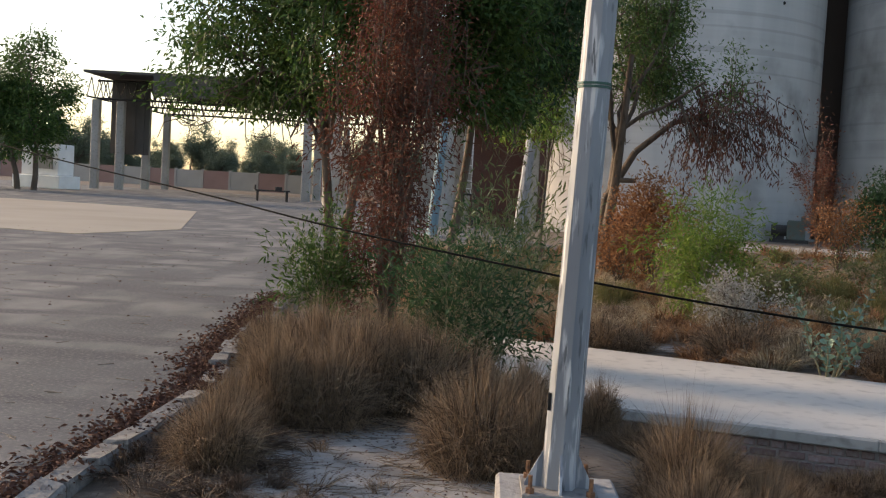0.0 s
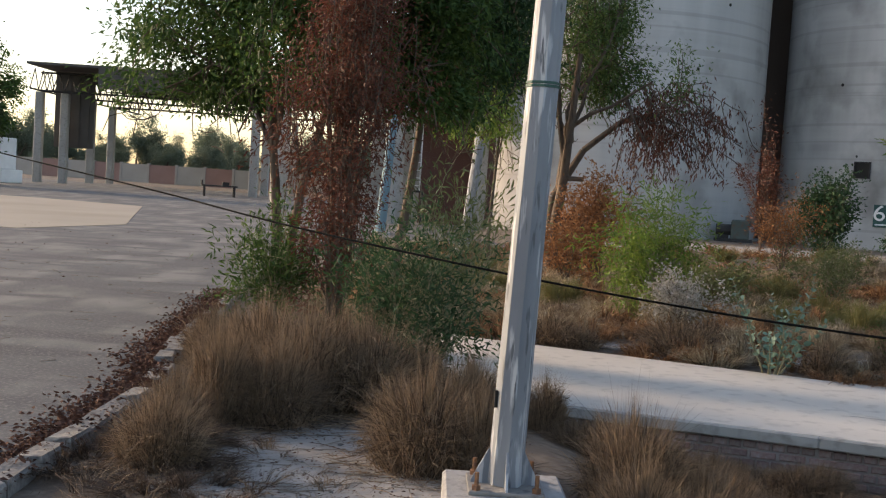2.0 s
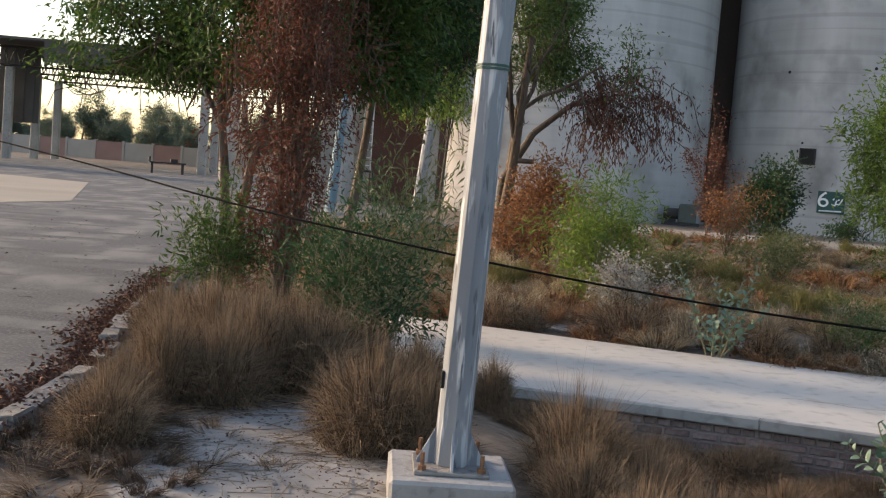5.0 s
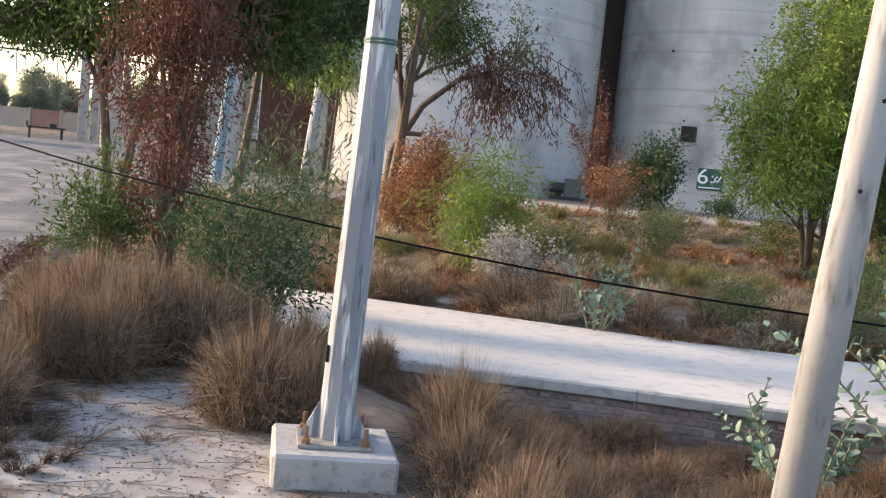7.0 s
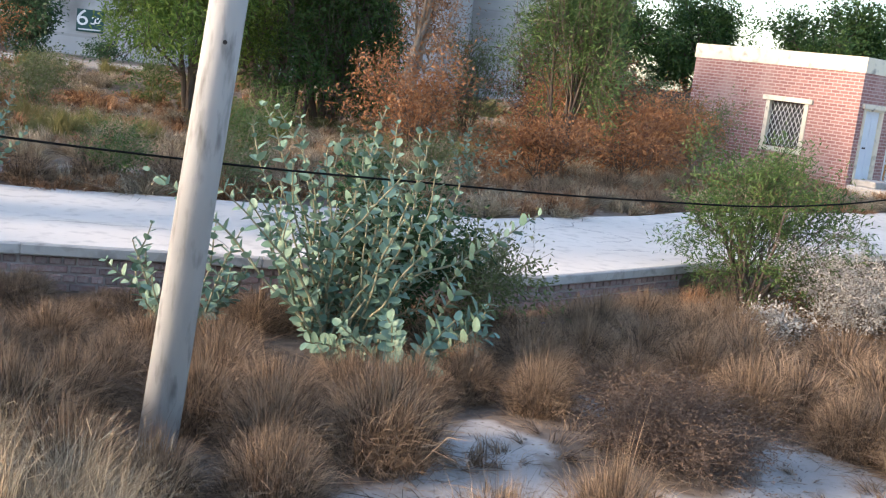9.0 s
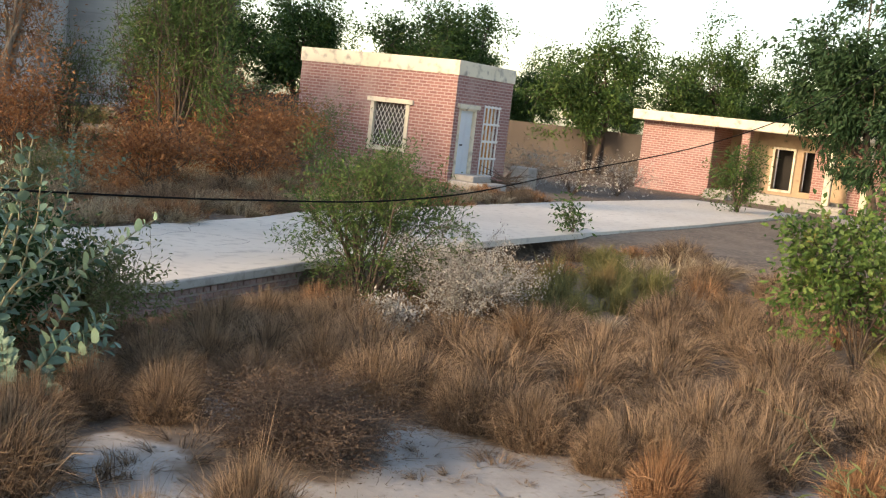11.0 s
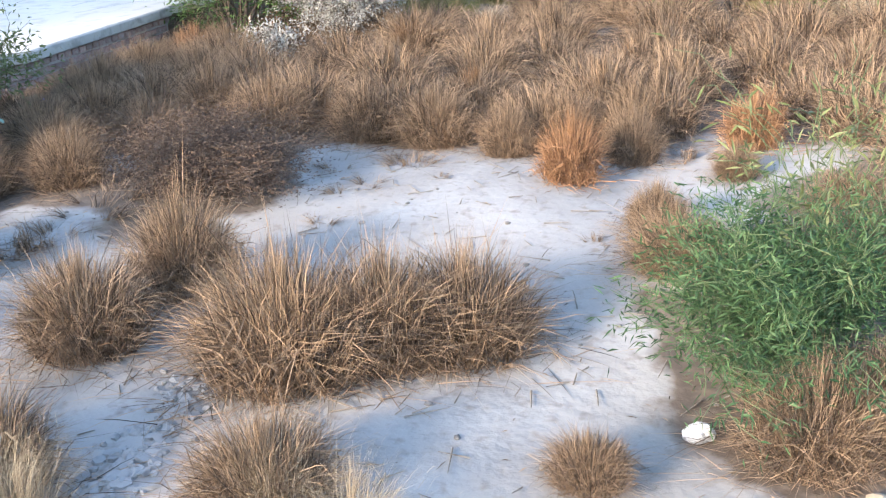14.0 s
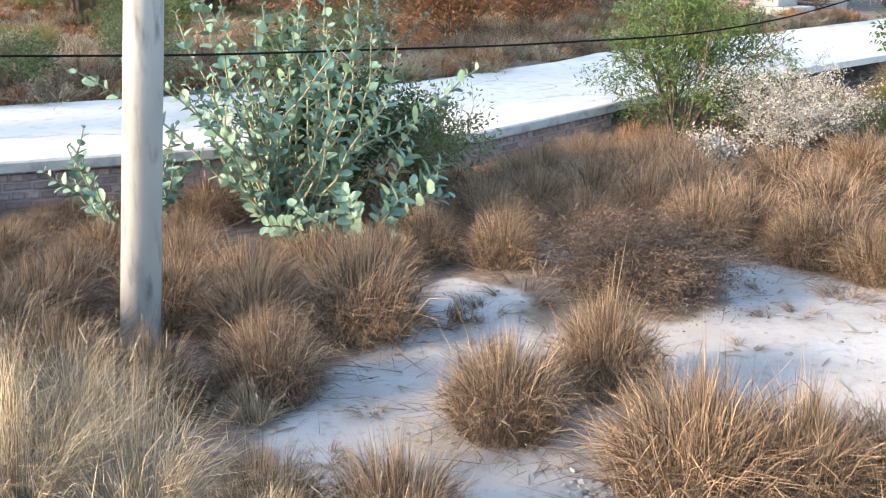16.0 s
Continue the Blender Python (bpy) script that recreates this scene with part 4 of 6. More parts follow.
# ---- long office building beyond ----
def office():
    e = thing("office_building", 40.5, 15.3, 0, "brick office building with a cream roof slab and a plastered porch", "building", rz=0)
    # local x to +x, y along the front, which faces -x; the front runs from y=0 to y=-16
    part("brick_wing", boxes((0, -2.75, 0.3, 9, 0, 2.5)), M["house_brick"], e)
    part("wing_plinth", boxes((-0.04, -2.75, -0.3, 9, 0.04, 0.3)), M["house_brick"], e)
    part("porch_back_wall", boxes((2.2, -3.95, -0.3, 2.5, -2.75, 2.5)), M["plaster"], e)
    part("porch_door", boxes((2.14, -3.75, 0.3, 2.19, -3.1, 2.3), (2.12, -3.7, 0.4, 2.14, -3.46, 2.2), (2.12, -3.4, 0.4, 2.14, -3.15, 2.2)), M["plaster"], e, "closed ochre double door")
    part("porch_pillar", boxes((-0.1, -4.1, -0.3, 0.3, -3.8, 2.5), bevel=0.02), M["house_brick"], e)
    part("porch_side_wall", boxes((0.3, -4.1, -0.3, 2.5, -3.97, 2.5)), M["plaster"], e)
    part("front_wall", boxes((1.0, -4.78, -0.3, 1.3, -4.1, 2.5), (1.0, -6.2, -0.3, 1.3, -4.78, 0.5), (1.0, -6.2, 1.95, 1.3, -4.78, 2.5), (1.0, -5.8, 0.5, 1.3, -5.45, 1.95)), M["plaster"], e)
    part("brick_pier", boxes((0.95, -6.75, -0.3, 1.35, -6.2, 2.5)), M["house_brick"], e)
    part("front_wall", boxes((1.0, -7.5, -0.3, 1.3, -6.75, 2.5)), M["plaster"], e)
    part("brick_wall", boxes((0.9, -14, -0.3, 1.3, -7.5, 2.5)), M["house_brick"], e)
    part("dark_window", boxes((1.5, -5.45, 0.5, 1.6, -4.78, 1.95)), M["dark"], e, "unglazed dark window opening")
    part("dark_doorway", boxes((1.5, -6.2, 0.5, 1.6, -5.8, 1.95)), M["dark"], e, "dark open doorway")
    part("window_trim", boxes((0.94, -4.78, 0.42, 1.0, -4.7, 2.03), (0.94, -5.53, 0.42, 1.0, -5.45, 2.03), (0.94, -5.45, 1.95, 1.0, -4.78, 2.03), (0.94, -5.45, 0.42, 1.0, -4.78, 0.5)), M["cream"], e)
    part("column", boxes((-0.3, -7.15, -0.3, -0.05, -6.9, 2.5), bevel=0.02), M["cream"], e)
    part("column", boxes((-0.3, -8.4, -0.3, -0.05, -8.15, 2.5), bevel=0.02), M["cream"], e)
    part("roof_slab", boxes((-0.5, -14.3, 2.5, 9.3, 0.3, 2.86), bevel=0.02), M["cream"], e)
    part("plinth", boxes((-0.4, -3.8, -0.3, 2.1, -2.8, 0.25)), M["concrete"], e)
    part("plinth", boxes((0.2, -7.4, -0.3, 0.9, -4.2, 0.3)), M["concrete"], e)
    part("step", boxes((-0.9, -3.7, -0.2, -0.42, -2.9, 0.12)), M["concrete"], e)
    part("step", boxes((-1.0, -7.8, -0.2, -0.35, -6.3, 0.2)), M["concrete"], e)
    part("step", boxes((-1.4, -7.8, -0.2, -1.02, -6.3, 0.08)), M["concrete"], e)
    w = thing("compound_wall", 0, 0, 0, "weathered brown compound wall, darkened for tree shade", "wall", kind="structure")
    part("wall", boxes((47, 17, -0.3, 47.25, 44, 1.9)), M["wall_brown"], w)
    part("wall", boxes((60, -40, -0.3, 60.3, 17, 2.4)), M["wall_grey"], w)
    p = sheet("porch_pavement", [(22, 3.0), (22, -6), (39, -6), (39, 7.4), (36.1, 7.4), (30, 4.5)], -0.2, 0.02, M["concrete"], "dusty concrete forecourt", "pavement")


office()


# ---- steel canopy posts ----
def canopy():
    e = thing("steel_canopy", 26, 1.8, 0, "open canopy of thin dark steel posts with a sheet roof", "canopy")
    for k in range(4):
        for s in (0, 1):
            x, y = k * 3.4, -s * 2.2 - k * 0.03
            part("post", boxes((x - 0.05, y - 0.05, -0.1, x + 0.05, y + 0.05, 3.4)), M["steel_dark"], e)
    bm = bmesh.new()
    for k in range(4):
        bar(bm, (k * 3.4, -0.03 * k, 3.2), (k * 3.4, -2.2 - 0.03 * k, 3.2), 0.04, 4)
        bar(bm, (k * 3.4, -0.03 * k, 3.4), (k * 3.4, -2.2 - 0.03 * k, 3.8), 0.04, 4)
    for s in (0, 1):
        bar(bm, (0, -2.2 * s, 3.2), (10.2, -2.2 * s - 0.09, 3.2), 0.04, 4)
    part("rafters", bm, M["rust"], e)
    part("roof_sheet", boxes((-0.5, -2.9, 3.42, 10.8, 0.5, 3.46)), M["roof"], e)


canopy()


# ---- poles in the foreground ----
def street_pole():
    e = thing("street_pole", 0.66, 6.56, 0, "weathered galvanised octagonal steel lamp pole on a concrete pad", "pole")
    lean = Matrix.Rotation(radians(1.6), 4, "Y")
    bm = bmesh.new()
    v = bmesh.ops.create_cone(bm, cap_ends=True, segments=8, radius1=0.105, radius2=0.062, depth=8.0)["verts"]
    for q in v:
        q.co = lean @ (q.co + Vector((0, 0, 4.0))) + Vector((0, 0, 0.17))
    part("shaft", bm, M["galv"], e)
    part("pad", boxes((-0.36, -0.36, -0.5, 0.36, 0.36, 0.145), bevel=0.02), M["pad"], e, "chipped cast concrete pad")
    part("base_plate", boxes((-0.22, -0.22, 0.147, 0.22, 0.22, 0.168), bevel=0.004), M["kerb"], e)
    for k in range(4):
        m = Matrix.Rotation(radians(45 + 90 * k + 45), 4, "Z")
        bm = bmesh.new()
        vs = [bm.verts.new(m @ Vector(c)) for c in ((0.09, -0.007, 0.168), (0.2, -0.007, 0.168), (0.2, -0.007, 0.185), (0.1, -0.007, 0.38), (0.09, 0.007, 0.168), (0.2, 0.007, 0.168), (0.2, 0.007, 0.185), (0.1, 0.007, 0.38))]
        bm.faces.new(vs[:4]), bm.faces.new(vs[4:])
        for i in range(4):
            bm.faces.new((vs[i], vs[(i + 1) % 4], vs[4 + (i + 1) % 4], vs[4 + i]))
        part("gusset", bm, M["galv"], e)
        bm = bmesh.new()
        b = Matrix.Rotation(radians(45 + 90 * k), 4, "Z") @ Vector((0.25, 0, 0))
        bar(bm, (b.x * 0.98, b.y * 0.98, 0.15), (b.x * 0.98, b.y * 0.98, 0.27), 0.014, 6)
        bar(bm, (b.x * 0.98, b.y * 0.98, 0.168), (b.x * 0.98, b.y * 0.98, 0.195), 0.028, 6)
        part("anchor_bolt", bm, M["rust"], e)
    bm = bmesh.new()
    c = lean @ Vector((0, 0, 2.32)) + Vector((0, 0, 0.17))
    for k in range(2):
        bar(bm, c + Vector((0, 0, 0.02 * k)), c + Vector((0, 0, 0.02 * k + 0.014)), 0.099, 8)
    part("strap", bm, M["strap"], e, "green strap tied round the shaft")
    hole = lean @ Vector((-0.1, -0.02, 0.5)) + Vector((0, 0, 0.17))
    part("cable_slot", boxes((hole.x - 0.006, hole.y - 0.02, hole.z - 0.05, hole.x + 0.012, hole.y + 0.02, hole.z + 0.05)), M["dark"], e)


street_pole()


def concrete_pole(x, y, h, r0, r1, dx, dy, label, holes=True):
    e = thing("utility_pole", x, y, float(ground_z(x, y)), label, "pole", "utility poles")
    bm = bmesh.new()
    v = bmesh.ops.create_cone(bm, cap_ends=True, segments=28, radius1=r0, radius2=r1, depth=h + 0.5)["verts"]
    for q in v:
        z = q.co.z + h / 2 - 0.25
        q.co = Vector((q.co.x + dx * z, q.co.y + dy * z, z))
    s = part("shaft", bm, M["pcc"], e)
    for p in s.data.polygons:
        p.use_smooth = len(p.vertices) == 4
    if holes:
        for k, z in enumerate((2.35, 2.8, 3.2, 3.65)):
            r = r0 + (r1 - r0) * z / h
            a = radians(-110 + 15 * k)
            bm = bmesh.new()
            bar(bm, (dx * z + math.cos(a) * (r - 0.02), dy * z + math.sin(a) * (r - 0.02), z), (dx * z + math.cos(a) * (r + 0.002), dy * z + math.sin(a) * (r + 0.002), z), 0.012, 8)
            part("bolt_hole", bm, M["dark"], e)
    return e


concrete_pole(2.915, 5.35, 8.0, 0.114, 0.08, 0.066, -0.028, "leaning grey spun-concrete utility pole in dry grass")
concrete_pole(24.1, 2.4, 8.5, 0.12, 0.09, 0.0, -0.075, "pale leaning concrete utility pole beside the canopy", False)


def cable():
    pts = [(-30, 42, 4.3), (-13, 23.5, 2.9), (-5.97, 14.84, 2.03), (-2.45, 10.72, 1.66), (-0.47, 8.5, 1.44), (1.82, 7.35, 1.2), (3.6, 6.75, 1.1), (5.5, 6.3, 1.05), (7.34, 5.95, 1.02), (9.4, 5.69, 1.04), (12.52, 5.65, 1.3), (17.84, 4.35, 2.4), (19.64, 3.5, 3.3), (24.4, 2.2, 5.8)]
    cu = bpy.data.curves.new("cable", "CURVE")
    cu.dimensions, cu.bevel_depth, cu.bevel_resolution = "3D", 0.008, 2
    sp = cu.splines.new("BEZIER")
    sp.bezier_points.add(len(pts) - 1)
    for b, p in zip(sp.bezier_points, pts):
        b.co = p
        b.handle_left_type = b.handle_right_type = "AUTO"
    cu.materials.append(M["cable"])
    return tagged(new("overhead_cable", cu), "slack black cable strung across the field", "cable")


cable()


# ---- grass ----
TUFT, TUFT_MAT, REST = {}, {}, {}


def tuft_mesh(kind, mat, n, radius, height, width, variants, lean=0.75, core=0.45, round_top=False):
    out = []
    for k in range(variants):
        rng = np.random.default_rng(hash_seed(kind) + k)
        if round_top:
            v, f = dome(rng, n, radius, height, width)
        else:
            v, f = blades(rng, n, radius, height, width, lean, core)
            v2, f2 = blades(rng, n // 8, radius * 1.05, height * 0.4, width, lean * 1.2, 0.6)
            v, f = np.concatenate([v, v2]), np.concatenate([f, f2 + len(v)])
        out.append((mesh_from("tuft_" + kind, v, f, M[mat]), v, f))
    TUFT[kind], TUFT_MAT[kind] = out, mat


def hash_seed(text):
    return sum(ord(c) * (i + 7) for i, c in enumerate(text))


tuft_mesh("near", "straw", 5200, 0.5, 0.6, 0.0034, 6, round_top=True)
# russet straw stands in for low sun on a few tufts
tuft_mesh("russet", "straw_red", 2200, 0.5, 0.6, 0.006, 3, round_top=True)
tuft_mesh("weed", "straw_dark", 420, 0.3, 0.2, 0.006, 4, lean=1.0, core=0.8)
tuft_mesh("tall", "straw_pale", 1300, 0.45, 0.8, 0.0032, 3, lean=1.0)
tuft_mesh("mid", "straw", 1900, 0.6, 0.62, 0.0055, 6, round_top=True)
tuft_mesh("red", "straw_red", 700, 0.45, 0.55, 0.011, 4, lean=0.55, core=0.7)
tuft_mesh("redfar", "straw_red", 380, 0.55, 0.55, 0.02, 4, lean=0.55, core=0.7)
tuft_mesh("green", "straw_green", 800, 0.5, 0.85, 0.010, 3, lean=0.5)
tuft_mesh("pale", "straw_pale", 700, 0.5, 0.7, 0.010, 3)
tuft_mesh("wisp", "straw", 160, 0.28, 0.22, 0.005, 4, lean=1.0, core=0.6)
LABEL = {"russet": "upright dry grass tuft, sunlight put into its russet colour", "near": "dense tuft of dry brown grass on salty sand", "tall": "long pale dry grass stalks", "mid": "dry brown grass tuft in the field", "red": "russet dry grass tuft", "redfar": "russet dry grass tuft beyond the road",
         "green": "tall greenish yellow grass clump", "pale": "pale bleached grass clump", "weed": "low dark dried weeds on the sand", "wisp": "small sparse dry grass sprig"}
tuft_rng = random.Random(11)


def tuft(kind, x, y, s=1.0, sz=None, joined=False):
    me, v, f = tuft_rng.choice(TUFT[kind])
    m = pose(x, y, float(ground_z(x, y)), 0, 0, tuft_rng.uniform(0, 360)) @ Matrix.Diagonal((s, s, sz or s, 1))
    if joined:
        a = np.array(m)
        REST.setdefault(kind, []).append((v @ a[:3, :3].T + a[:3, 3], f))
        return None
    ob = new("grass_tuft", me)
    ob.matrix_basis = m
    return tagged(ob, LABEL[kind], "grass", kind + " grass tufts")


# tufts that stand out one by one: place, radius and height
YARD_TUFTS = [(-1.55, 7.34, 0.38, 0.51), (-1.44, 8.72, 0.34, 0.82), (-0.82, 9.47, 0.55, 0.93), (0.2, 7.68, 0.5, 0.74), (1.18, 9.3, 0.22, 0.5), (-1.0, 8.85, 0.42, 0.75), (-0.35, 9.6, 0.5, 0.85), (-1.25, 9.9, 0.5, 0.88),
              (-1.6, 10.4, 0.4, 0.75), (0.05, 9.9, 0.4, 0.65), (-1.6, 8.0, 0.3, 0.58), (0.55, 7.55, 0.3, 0.62), (-1.5, 11.2, 0.5, 0.7), (0.55, 9.5, 0.4, 0.55), (-2.0, 11.4, 0.35, 0.6), (-0.6, 10.4, 0.5, 0.8)]
WALL_TUFTS = [(1.54, 7.26, 0.42, 0.78), (1.95, 7.0, 0.4, 0.64), (2.0, 7.8, 0.36, 0.5), (2.5, 8.3, 0.32, 0.34), (2.6, 7.3, 0.42, 0.42), (3.1, 7.6, 0.42, 0.34), (3.2, 6.7, 0.42, 0.42), (3.7, 7.2, 0.4, 0.34), (4.2, 7.0, 0.4, 0.36), (1.45, 6.4, 0.36, 0.55),
              (2.1, 6.35, 0.42, 0.58), (2.7, 6.2, 0.42, 0.52), (2.2, 5.7, 0.42, 0.6), (1.6, 5.6, 0.4, 0.62), (1.5, 4.9, 0.36, 0.6), (2.25, 5.0, 0.4, 0.55), (2.62, 4.75, 0.3, 0.45), (3.35, 5.75, 0.42, 0.45), (3.9, 6.5, 0.42, 0.4), (4.7, 6.0, 0.4, 0.4)]
SAND_TUFTS = [(3.8, 2.28, 0.5, 0.62), (4.32, 1.64, 0.44, 0.52), (4.08, 1.95, 0.4, 0.58), (3.7, 3.3, 0.38, 0.5), (4.45, 3.28, 0.36, 0.58), (5.82, 5.22, 0.32, 0.42), (5.57, 5.74, 0.3, 0.47), (4.2, 4.93, 0.46, 0.62), (3.89, 5.7, 0.44, 0.44),
              (3.6, 5.2, 0.4, 0.45), (3.17, 4.5, 0.36, 0.48), (2.64, 2.93, 0.32, 0.5), (2.27, 3.29, 0.32, 0.4), (2.84, 1.81, 0.32, 0.37), (3.38, 0.78, 0.19, 0.22), (6.09, 1.16, 0.22, 0.29), (5.44, 0.89, 0.34, 0.34), (3.82, 0.04, 0.34, 0.4), (4.1, -0.15, 0.34, 0.36), (6.61, 0.15, 0.3, 0.3), (5.6, 0.05, 0.35, 0.38), (6.0, -0.3, 0.4, 0.45)]
EDGE_TUFTS = [(8.06, 6.71, 0.46, 0.53), (7.86, 5.38, 0.4, 0.5), (6.6, 6.15, 0.4, 0.4), (7.2, 6.1, 0.42, 0.42), (7.1, 5.5, 0.4, 0.38), (7.6, 6.6, 0.4, 0.42), (8.4, 5.9, 0.45, 0.5), (6.3, 5.7, 0.36, 0.4), (5.1, 5.75, 0.36, 0.42), (5.9, 6.4, 0.4, 0.4), (8.9, 6.9, 0.4, 0.45), (9.3, 6.2, 0.45, 0.5),
              (7.32, 2.52, 0.24, 0.42), (7.48, 1.65, 0.25, 0.42), (7.7, 2.2, 0.3, 0.45), (7.3, 0.9, 0.18, 0.25), (7.9, 1.75, 0.3, 0.45), (7.6, 3.2, 0.34, 0.5), (7.6, 3.8, 0.36, 0.5), (7.5, 4.6, 0.4, 0.5)]
for group_ in (YARD_TUFTS, WALL_TUFTS, SAND_TUFTS, EDGE_TUFTS):
    for x, y, r, h in group_:
        tuft("near", x, y, r / 0.45, h / 0.55)
for x, y, r, h in ((6.86, 1.91, 0.28, 0.47), (7.99, 0.91, 0.28, 0.46), (10.04, 7.1, 0.3, 0.4)):
    tuft("russet", x, y, r / 0.48, h / 0.57)
for x, y, s, sz in ((1.5, 3.9, 0.95, 1.0), (2.0, 4.35, 0.8, 0.9), (1.2, 4.6, 0.9, 1.0), (1.85, 3.6, 0.75, 1.05), (2.4, 2.55, 0.55, 0.65), (2.72, 1.42, 0.5, 0.5), (2.8, 1.7, 0.45, 0.55), (1.6, 4.9, 0.8, 0.8), (2.0, 3.0, 0.6, 0.75), (2.55, 2.85, 0.5, 0.65)):
    tuft("tall", x, y, s, sz)
for x, y, s in ((4.8, 4.65, 1.0), (4.7, 4.75, 0.9), (4.95, 4.6, 0.8), (6.93, 3.15, 0.75), (6.97, 3.1, 0.7), (5.61, 3.11, 0.45), (6.2, 3.29, 0.4), (6.39, 3.17, 0.55), (5.77, 1.44, 0.4), (5.0, 4.0, 0.8), (5.3, 4.6, 1.0), (5.6, 4.7, 1.2), (6.3, 4.5, 1.3), (6.7, 4.4, 1.3), (6.7, 3.6, 0.5), (4.5, 4.3, 0.7), (-0.4, 7.0, 0.7), (-1.8, 6.6, 1.1), (-1.5, 6.3, 1.2), (-0.9, 7.0, 1.0), (-0.9, 7.9, 0.8), (-1.9, 7.8, 0.7), (3.4, 3.9, 0.5), (2.9, 3.7, 0.6), (7.6, 1.3, 0.7), (6.6, 2.75, 0.3)):
    tuft("wisp", x, y, s)
for k in range(18):
    tuft("weed", tuft_rng.uniform(-2.25, -1.0), tuft_rng.uniform(6.3, 8.3), tuft_rng.uniform(0.7, 1.2))
# the closed stand over the rest of the field
field_rng = random.Random(3)
done = []
for k in range(5200):
    x, y = field_rng.uniform(1.2, 19), field_rng.uniform(-5.0, 7.6)
    near_edge = along(ROAD_NEAR, x) - 0.35
    if y > near_edge or x < 7.8 and y > -0.5 and x - 0.25 * y < 7.4 or math.hypot(x - 4.5, y - 0.2) < 1.1 or x < 4.6 and y < -0.3:
        continue
    if float(salt_at(np.array(x), np.array(y))) > 0.25 or any((x - a) ** 2 + (y - b) ** 2 < (0.30 + 0.02 * x) for a, b in done):
        continue
    if math.hypot(x - 10.8, y - 7.0) < 0.5 or math.hypot(x - 11.1, y - 5.85) < 0.65:
        continue
    done.append((x, y))
    kind = "mid"
    if math.hypot((x - 14.3) / 2.0, (y - 5.9) / 1.0) < 1:
        kind = "green"
    elif math.hypot((x - 17.4) / 1.2, (y - 6.0) / 0.8) < 1:
        kind = "pale"
    elif x > 12 and field_rng.random() < 0.35:
        kind = field_rng.choice(["red", "green", "pale"])
    tuft(kind, x, y, field_rng.uniform(0.8, 1.25), field_rng.uniform(0.6, 0.95) * (0.8 if y > near_edge - 1.2 else 1), joined=math.hypot(x, y) > 8.6)
# russet stand beyond the road
done = []
for k in range(3600):
    d = field_rng.uniform(0, 1) ** 1.3
    y = 11.0 + d * 27
    x = field_rng.uniform(-2.0, max(3.0 + y * 0.85, 26.0 if y < 16 else 22.0))
    if y < along(ROAD_FAR, x) + 0.3 or 24.8 < x < 30 and 14 < y < 21:
        continue
    if x < 16 and y > 36.3 or float(salt_at(np.array(x), np.array(y))) > 0.35 or any((x - a) ** 2 + (y - b) ** 2 < (0.02 * y) ** 2 * 2.2 for a, b in done):
        continue
    if x < -1.4 and y > 15:
        continue
    done.append((x, y))
    tuft(field_rng.choice(["red", "pale", "red", "mid", "pale"]) if y < 17 else field_rng.choice(["redfar", "pale", "redfar", "pale", "green"]), x, y, field_rng.uniform(0.7, 1.2) * (1 if y < 18 else 1.25), field_rng.uniform(0.45, 0.9), joined=y > 13.2)

# fringe against the foot of the retaining wall
for k in range(46):
    x = 1.4 + k * 0.2
    y = along(ROAD_NEAR, x) - field_rng.uniform(0.3, 0.95)
    if math.hypot(x - 5.25, y - 6.75) > 0.5:
        tuft("mid" if x > 4 else "near", x, y, field_rng.uniform(0.6, 0.85), field_rng.uniform(0.35, 0.6))
for kind, some in REST.items():
    start = np.cumsum([0] + [len(v) for v, f in some[:-1]])
    me = mesh_from("dry_grass", np.concatenate([v for v, f in some]), np.concatenate([f + s for (v, f), s in zip(some, start)]), M[TUFT_MAT[kind]])
    tagged(new("dry_grass", me), "closed stand of " + LABEL[kind].replace("tuft", "growth"), "grass", kind="stuff")

# loose straw, twigs and dead leaves
rng = np.random.default_rng(21)
n = 15000
yy = rng.uniform(4.4, 18, n)
xx = np.interp(yy, [p[1] for p in KERB], [p[0] for p in KERB]) - np.abs(rng.normal(scale=0.22, size=n)) + 0.02
at = np.stack([xx, yy, 0.006 + np.abs(rng.normal(scale=0.018, size=n))], 1)
tagged(new("leaf_litter", mesh_from("leaf_litter", *kites(rng, at, rng.normal(size=(n, 3)) * [1, 1, 0.3], 0.055, 0.024), M["litter"])), "drift of dead brown leaves against the kerb", "leaf litter", kind="stuff")
n = 2200
xx, yy = rng.uniform(-2.0, 1.0, n), rng.uniform(5.6, 9.0, n)
at = np.stack([xx, yy, ground_z(xx, yy) + 0.015], 1)
tagged(new("leaf_litter", mesh_from("ground_litter", *kites(rng, at, rng.normal(size=(n, 3)) * [1, 1, 0.2], 0.028, 0.009), M["litter"])), "scattered dead leaves on pale sand", "leaf litter", kind="stuff")
n = 260
xx, yy = rng.uniform(-14, -2.6, n), rng.uniform(6, 34, n)
at = np.stack([xx, yy, np.full(n, 0.012)], 1)
tagged(new("leaf_litter", mesh_from("yard_litter", *kites(rng, at, rng.normal(size=(n, 3)) * [1, 1, 0.1], 0.05, 0.022), M["litter"])), "stray dead leaves on the asphalt", "leaf litter", kind="stuff")
n = 5200
xx, yy = rng.uniform(2.2, 8.2, n), rng.uniform(-0.6, 6.2, n)
keep = salt_at(xx, yy) < rng.uniform(0.1, 1.12, n)
xx, yy, n = xx[keep], yy[keep], int(keep.sum())
at = np.stack([xx, yy, ground_z(xx, yy) + 0.012], 1)
